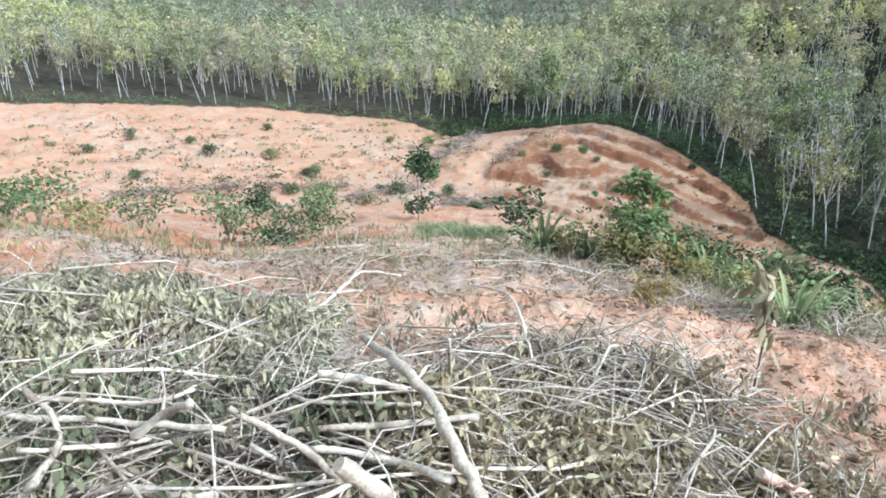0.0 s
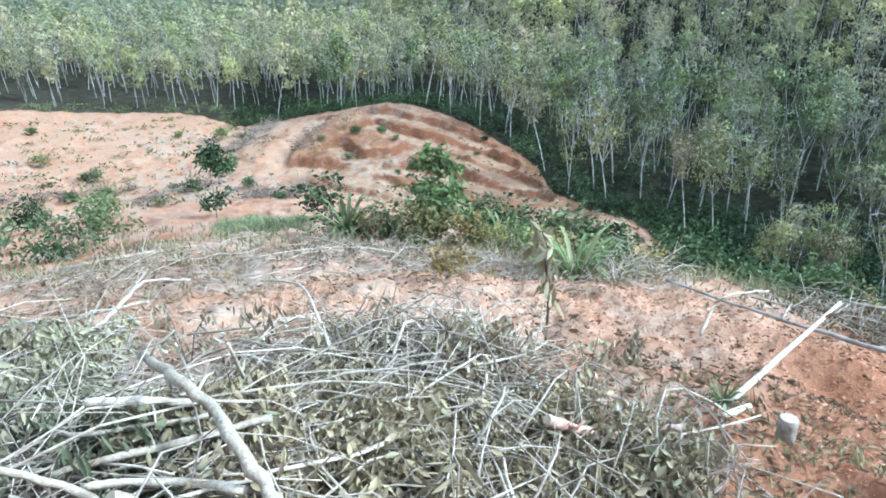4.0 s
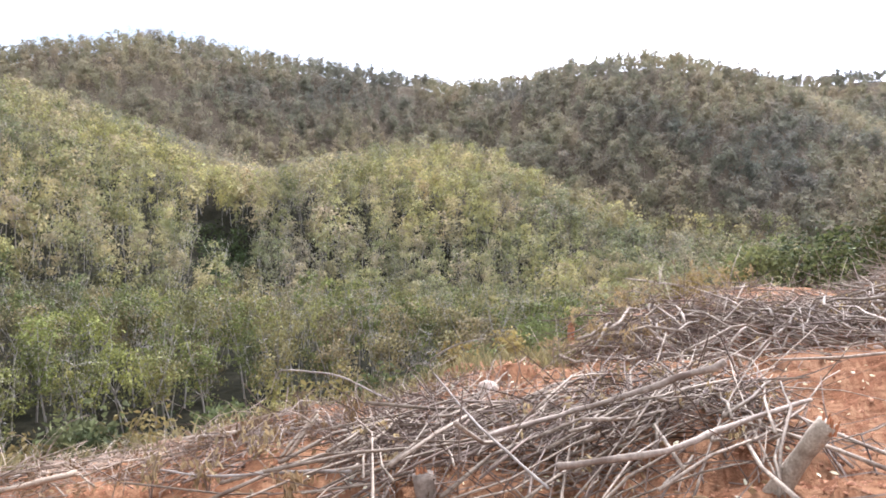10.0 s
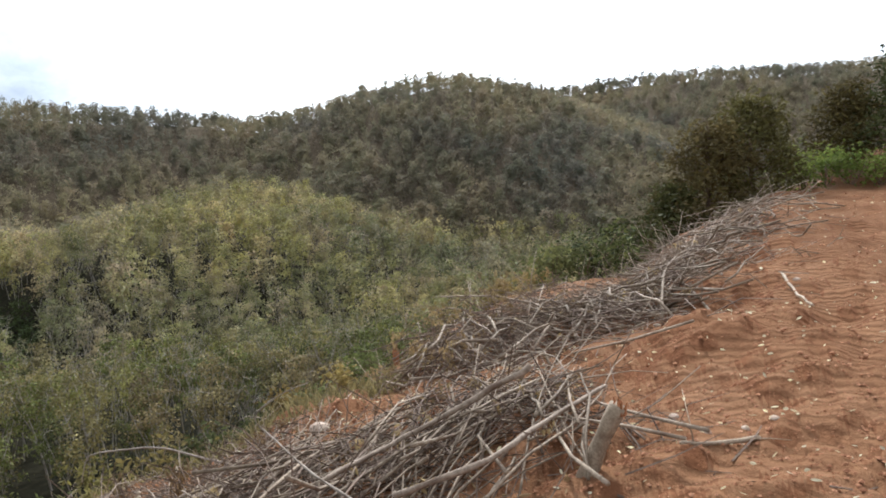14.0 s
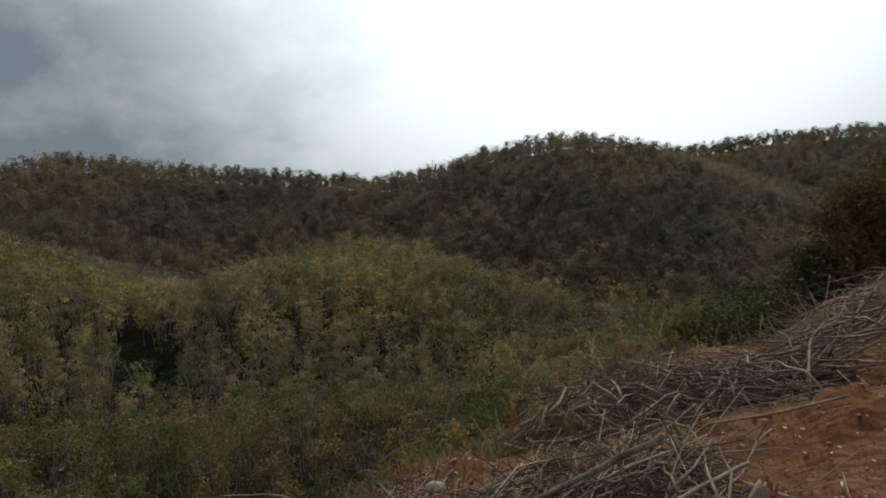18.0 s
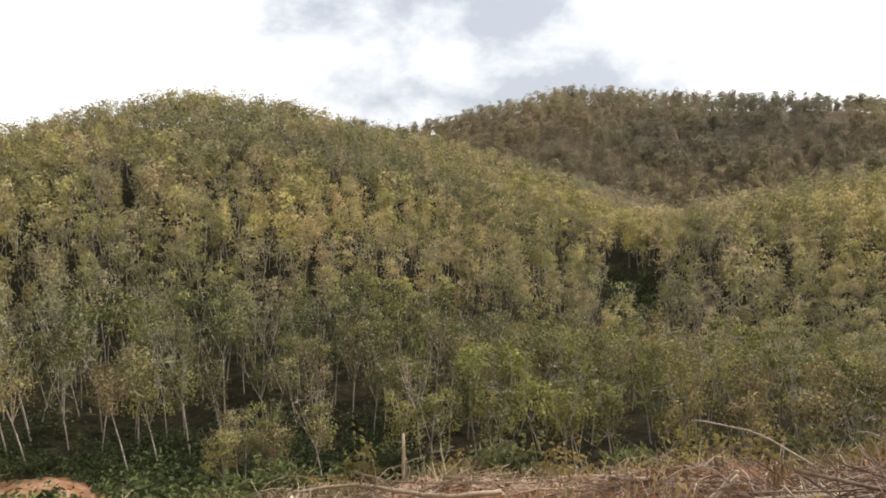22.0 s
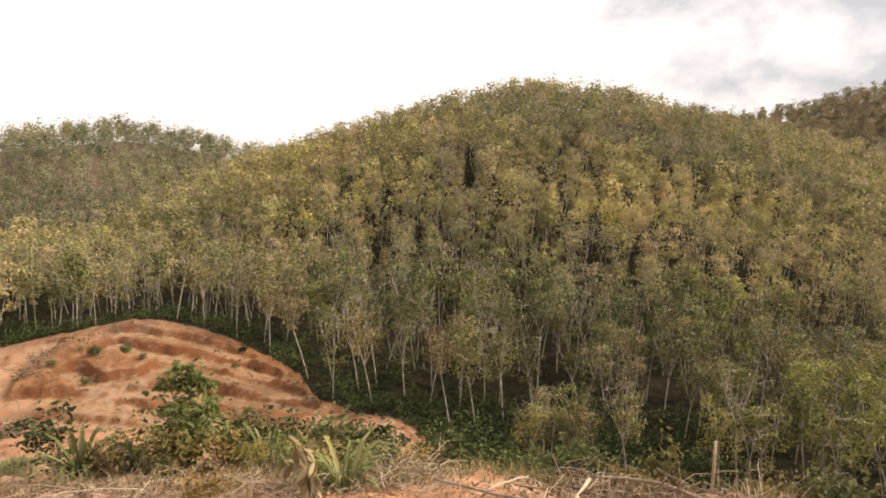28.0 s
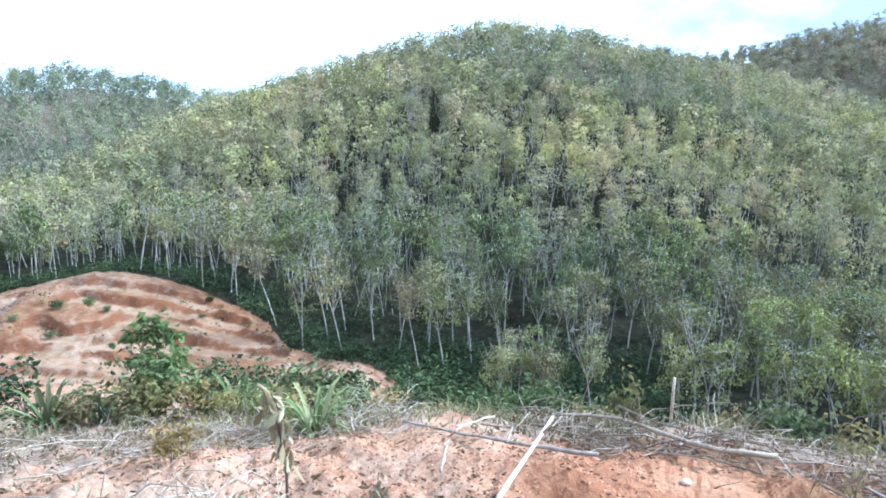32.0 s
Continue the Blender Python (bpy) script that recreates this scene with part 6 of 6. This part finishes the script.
CREEPER = flat_variety("creeper_leaf", [(0.19, 0.24, 0.075), (0.15, 0.2, 0.06), (0.23, 0.26, 0.09)], through=0.35)
ORCHARD = flat_variety("orchard_leaf", [(0.085, 0.078, 0.037), (0.06, 0.07, 0.03), (0.115, 0.088, 0.045), (0.055, 0.066, 0.028), (0.1, 0.074, 0.04)], through=0.3)
broad_tree("conical dark orchard tree with rust-tinged leaves", *polar(133.2, 27), 4.9, 4.6, ORCHARD, 6400, 0.21)
broad_tree("dense dark orchard tree beside the road end", *polar(136.2, 28), 4.5, 4.2, ORCHARD, 5600, 0.22)
broad_tree("low rust-tinged orchard tree by the bank", *polar(130.6, 26.5), 3.3, 3.3, ORCHARD, 3800, 0.22)
broad_tree("tall slim dark tree rising over the bank", *polar(145.3, 30), 4.6, 3.0, DARKLEAF, 2600, 0.2)
broad_tree("dark orchard tree with glossy pale-edged leaves", *polar(142.2, 31), 3.2, 3.4, ORCHARD, 4000, 0.22)
broad_tree("dark bushy tree at the top of the bank", *polar(148.5, 31), 4.0, 3.6, ORCHARD, 4200, 0.22)
for b_, r_, h_, w_ in ((139.5, 27.5, 0.8, 1.8), (141, 27.2, 0.8, 1.8), (142.7, 27.2, 0.85, 2.0), (144.4, 27.5, 0.85, 2.0), (146.2, 27.8, 0.9, 2.0), (148.2, 28, 0.9, 2.0), (150.5, 28, 0.9, 2.0), (140.2, 28.4, 1.0, 1.9)):
    shrub("bright green creeper covering the bank", *polar(b_, r_ + 1.0), h_ * 1.6, w_ * 1.3, CREEPER, leaf=0.15, count=520, group="bank creepers")

# low scrub over the cleared slope and the mound
rng_s = np.random.RandomState(15)
for k in range(44):
    b_ = rng_s.uniform(-40, 4)
    r_ = rng_s.uniform(66, 110)
    h_ = rng_s.uniform(0.5, 1.6)
    shrub("small scrub bush on the bare orange slope", *polar(b_, r_), h_, h_ * 1.6, (FRESH, BLADE, STRAW)[rng_s.randint(3)], leaf=0.25, group="scrub on the cleared slope")
for k in range(26):
    b_ = rng_s.uniform(4, 26)
    r_ = rng_s.uniform(58, 82)
    h_ = rng_s.uniform(0.4, 1.0)
    shrub("low weeds on a cut terrace of the mound", *polar(b_, r_), h_, h_ * 1.6, (FRESH, BLADE)[rng_s.randint(2)], leaf=0.2, group="weeds on the terraces")


def undergrowth(name, label, seed, spots, mat, size):
    """Dark low foliage under the trees."""
    rng = np.random.RandomState(seed)
    s = Shape()
    for x, y, z, h in spots:
        foliage(rng, s, np.array([x, y, z + h * 0.45]), np.array([h * 0.5, h * 0.5, h * 0.28]), 34, size * h, 0)
    return tagged(new(name, s.mesh(name, [mat])), label, "undergrowth", kind="stuff")


weeds = []
for k in range(1500):
    b_, r_ = rng_s.uniform(-42, 28), 100.0
    row = rng_s.randint(9)
    r_ = 72 + 4.4 * row + rng_s.normal(0, 0.7) if b_ < 2 else rng_s.uniform(60, 92)
    if r_ < np.interp(b_, CLEAR_B, CLEAR_R) - 1 and (b_ < 2 or k % 3 == 0):
        weeds.append((*polar(b_, r_), 0.25 + 0.85 * rng_s.uniform() ** 2))
wz = land(np.array([w[0] for w in weeds]), np.array([w[1] for w in weeds]))
rng_w = np.random.RandomState(19)
for name_, label_, mat_, pick in (("weeds", "small green weeds in rows on the bare slope", FRESH, 0), ("dry_weeds", "small dry brown weeds on the bare slope", STRAW, 1), ("dark_weeds", "small dark weeds on the bare slope", DARKLEAF, 2)):
    s = Shape()
    for k, ((x_, y_, h_), z_) in enumerate(zip(weeds, wz)):
        if k % 3 == pick:
            foliage(rng_w, s, np.array([x_, y_, z_ + h_ * 0.35]), np.array([h_ * 0.5, h_ * 0.5, h_ * 0.25]), 14, 0.25 * h_ + 0.14, 0)
    tagged(new(name_, s.mesh(name_, [mat_])), label_, "weeds", kind="stuff")
for k, (heap_, n_) in enumerate([(((-25, 79), (-17, 78), 1.5, 0.8), 260), (((-17, 78), (-8, 77.5), 1.2, 0.6), 260), (((-7, 73), (-1.5, 76), 1.4, 0.6), 200), (((0.5, 86), (3.5, 97), 2.2, 0.6), 330), (((1.0, 70), (5.5, 69), 2.0, 0.3), 240), (((5.6, 80), (7.2, 86), 1.0, 0.4), 120)]):
    twig_tangle("brush_line", "dark line of dozed brushwood on the cleared slope", heap_, 160 + k, n_, (BROWN, BROWN, BROWN, GREY, GREY, BROWN)[k], 1.6, 0.035)

# Undergrowth spots; their dark leaf colour also stands for shade below the trees.
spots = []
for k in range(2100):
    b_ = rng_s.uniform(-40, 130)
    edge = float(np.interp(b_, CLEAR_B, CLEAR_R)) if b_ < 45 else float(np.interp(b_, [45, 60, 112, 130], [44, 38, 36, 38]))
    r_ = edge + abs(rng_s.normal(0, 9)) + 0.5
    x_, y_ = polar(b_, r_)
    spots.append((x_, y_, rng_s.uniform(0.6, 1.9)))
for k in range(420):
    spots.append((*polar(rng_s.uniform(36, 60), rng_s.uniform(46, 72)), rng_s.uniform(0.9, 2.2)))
# Added foliage in the gap between the hills, dark to show its shadow.
for k in range(90):
    spots.append((*polar(rng_s.uniform(77, 81), rng_s.uniform(116, 160)), rng_s.uniform(1.6, 3.2)))
uz = land(np.array([q[0] for q in spots]), np.array([q[1] for q in spots]))
spots = [(q[0], q[1], z_, q[2]) for q, z_ in zip(spots, uz)]
undergrowth("undergrowth", "green undergrowth at the plantation foot, coloured darker for shade", 18, [q for q in spots if bearing_of(q[0], q[1]) > 1], DARKLEAF, 0.28)
undergrowth("forest_grass", "pale grass and weeds under the far plantation edge", 20, [(q[0], q[1], q[2], q[3] * 0.5) for q in spots if bearing_of(q[0], q[1]) <= 1 and math.hypot(q[0], q[1]) < 119], FRESH, 0.34)
# dark tall trees behind the saddle
for b_, r_, h_ in ((55.6, 560, 18), (56.2, 565, 20), (56.9, 560, 19), (57.5, 566, 16)):
    broad_tree("dark distant tree behind the saddle", *polar(b_, r_), h_ , 15, DARKLEAF, 900, 1.6, z=float(46.5 - h_), name="distant_tree")
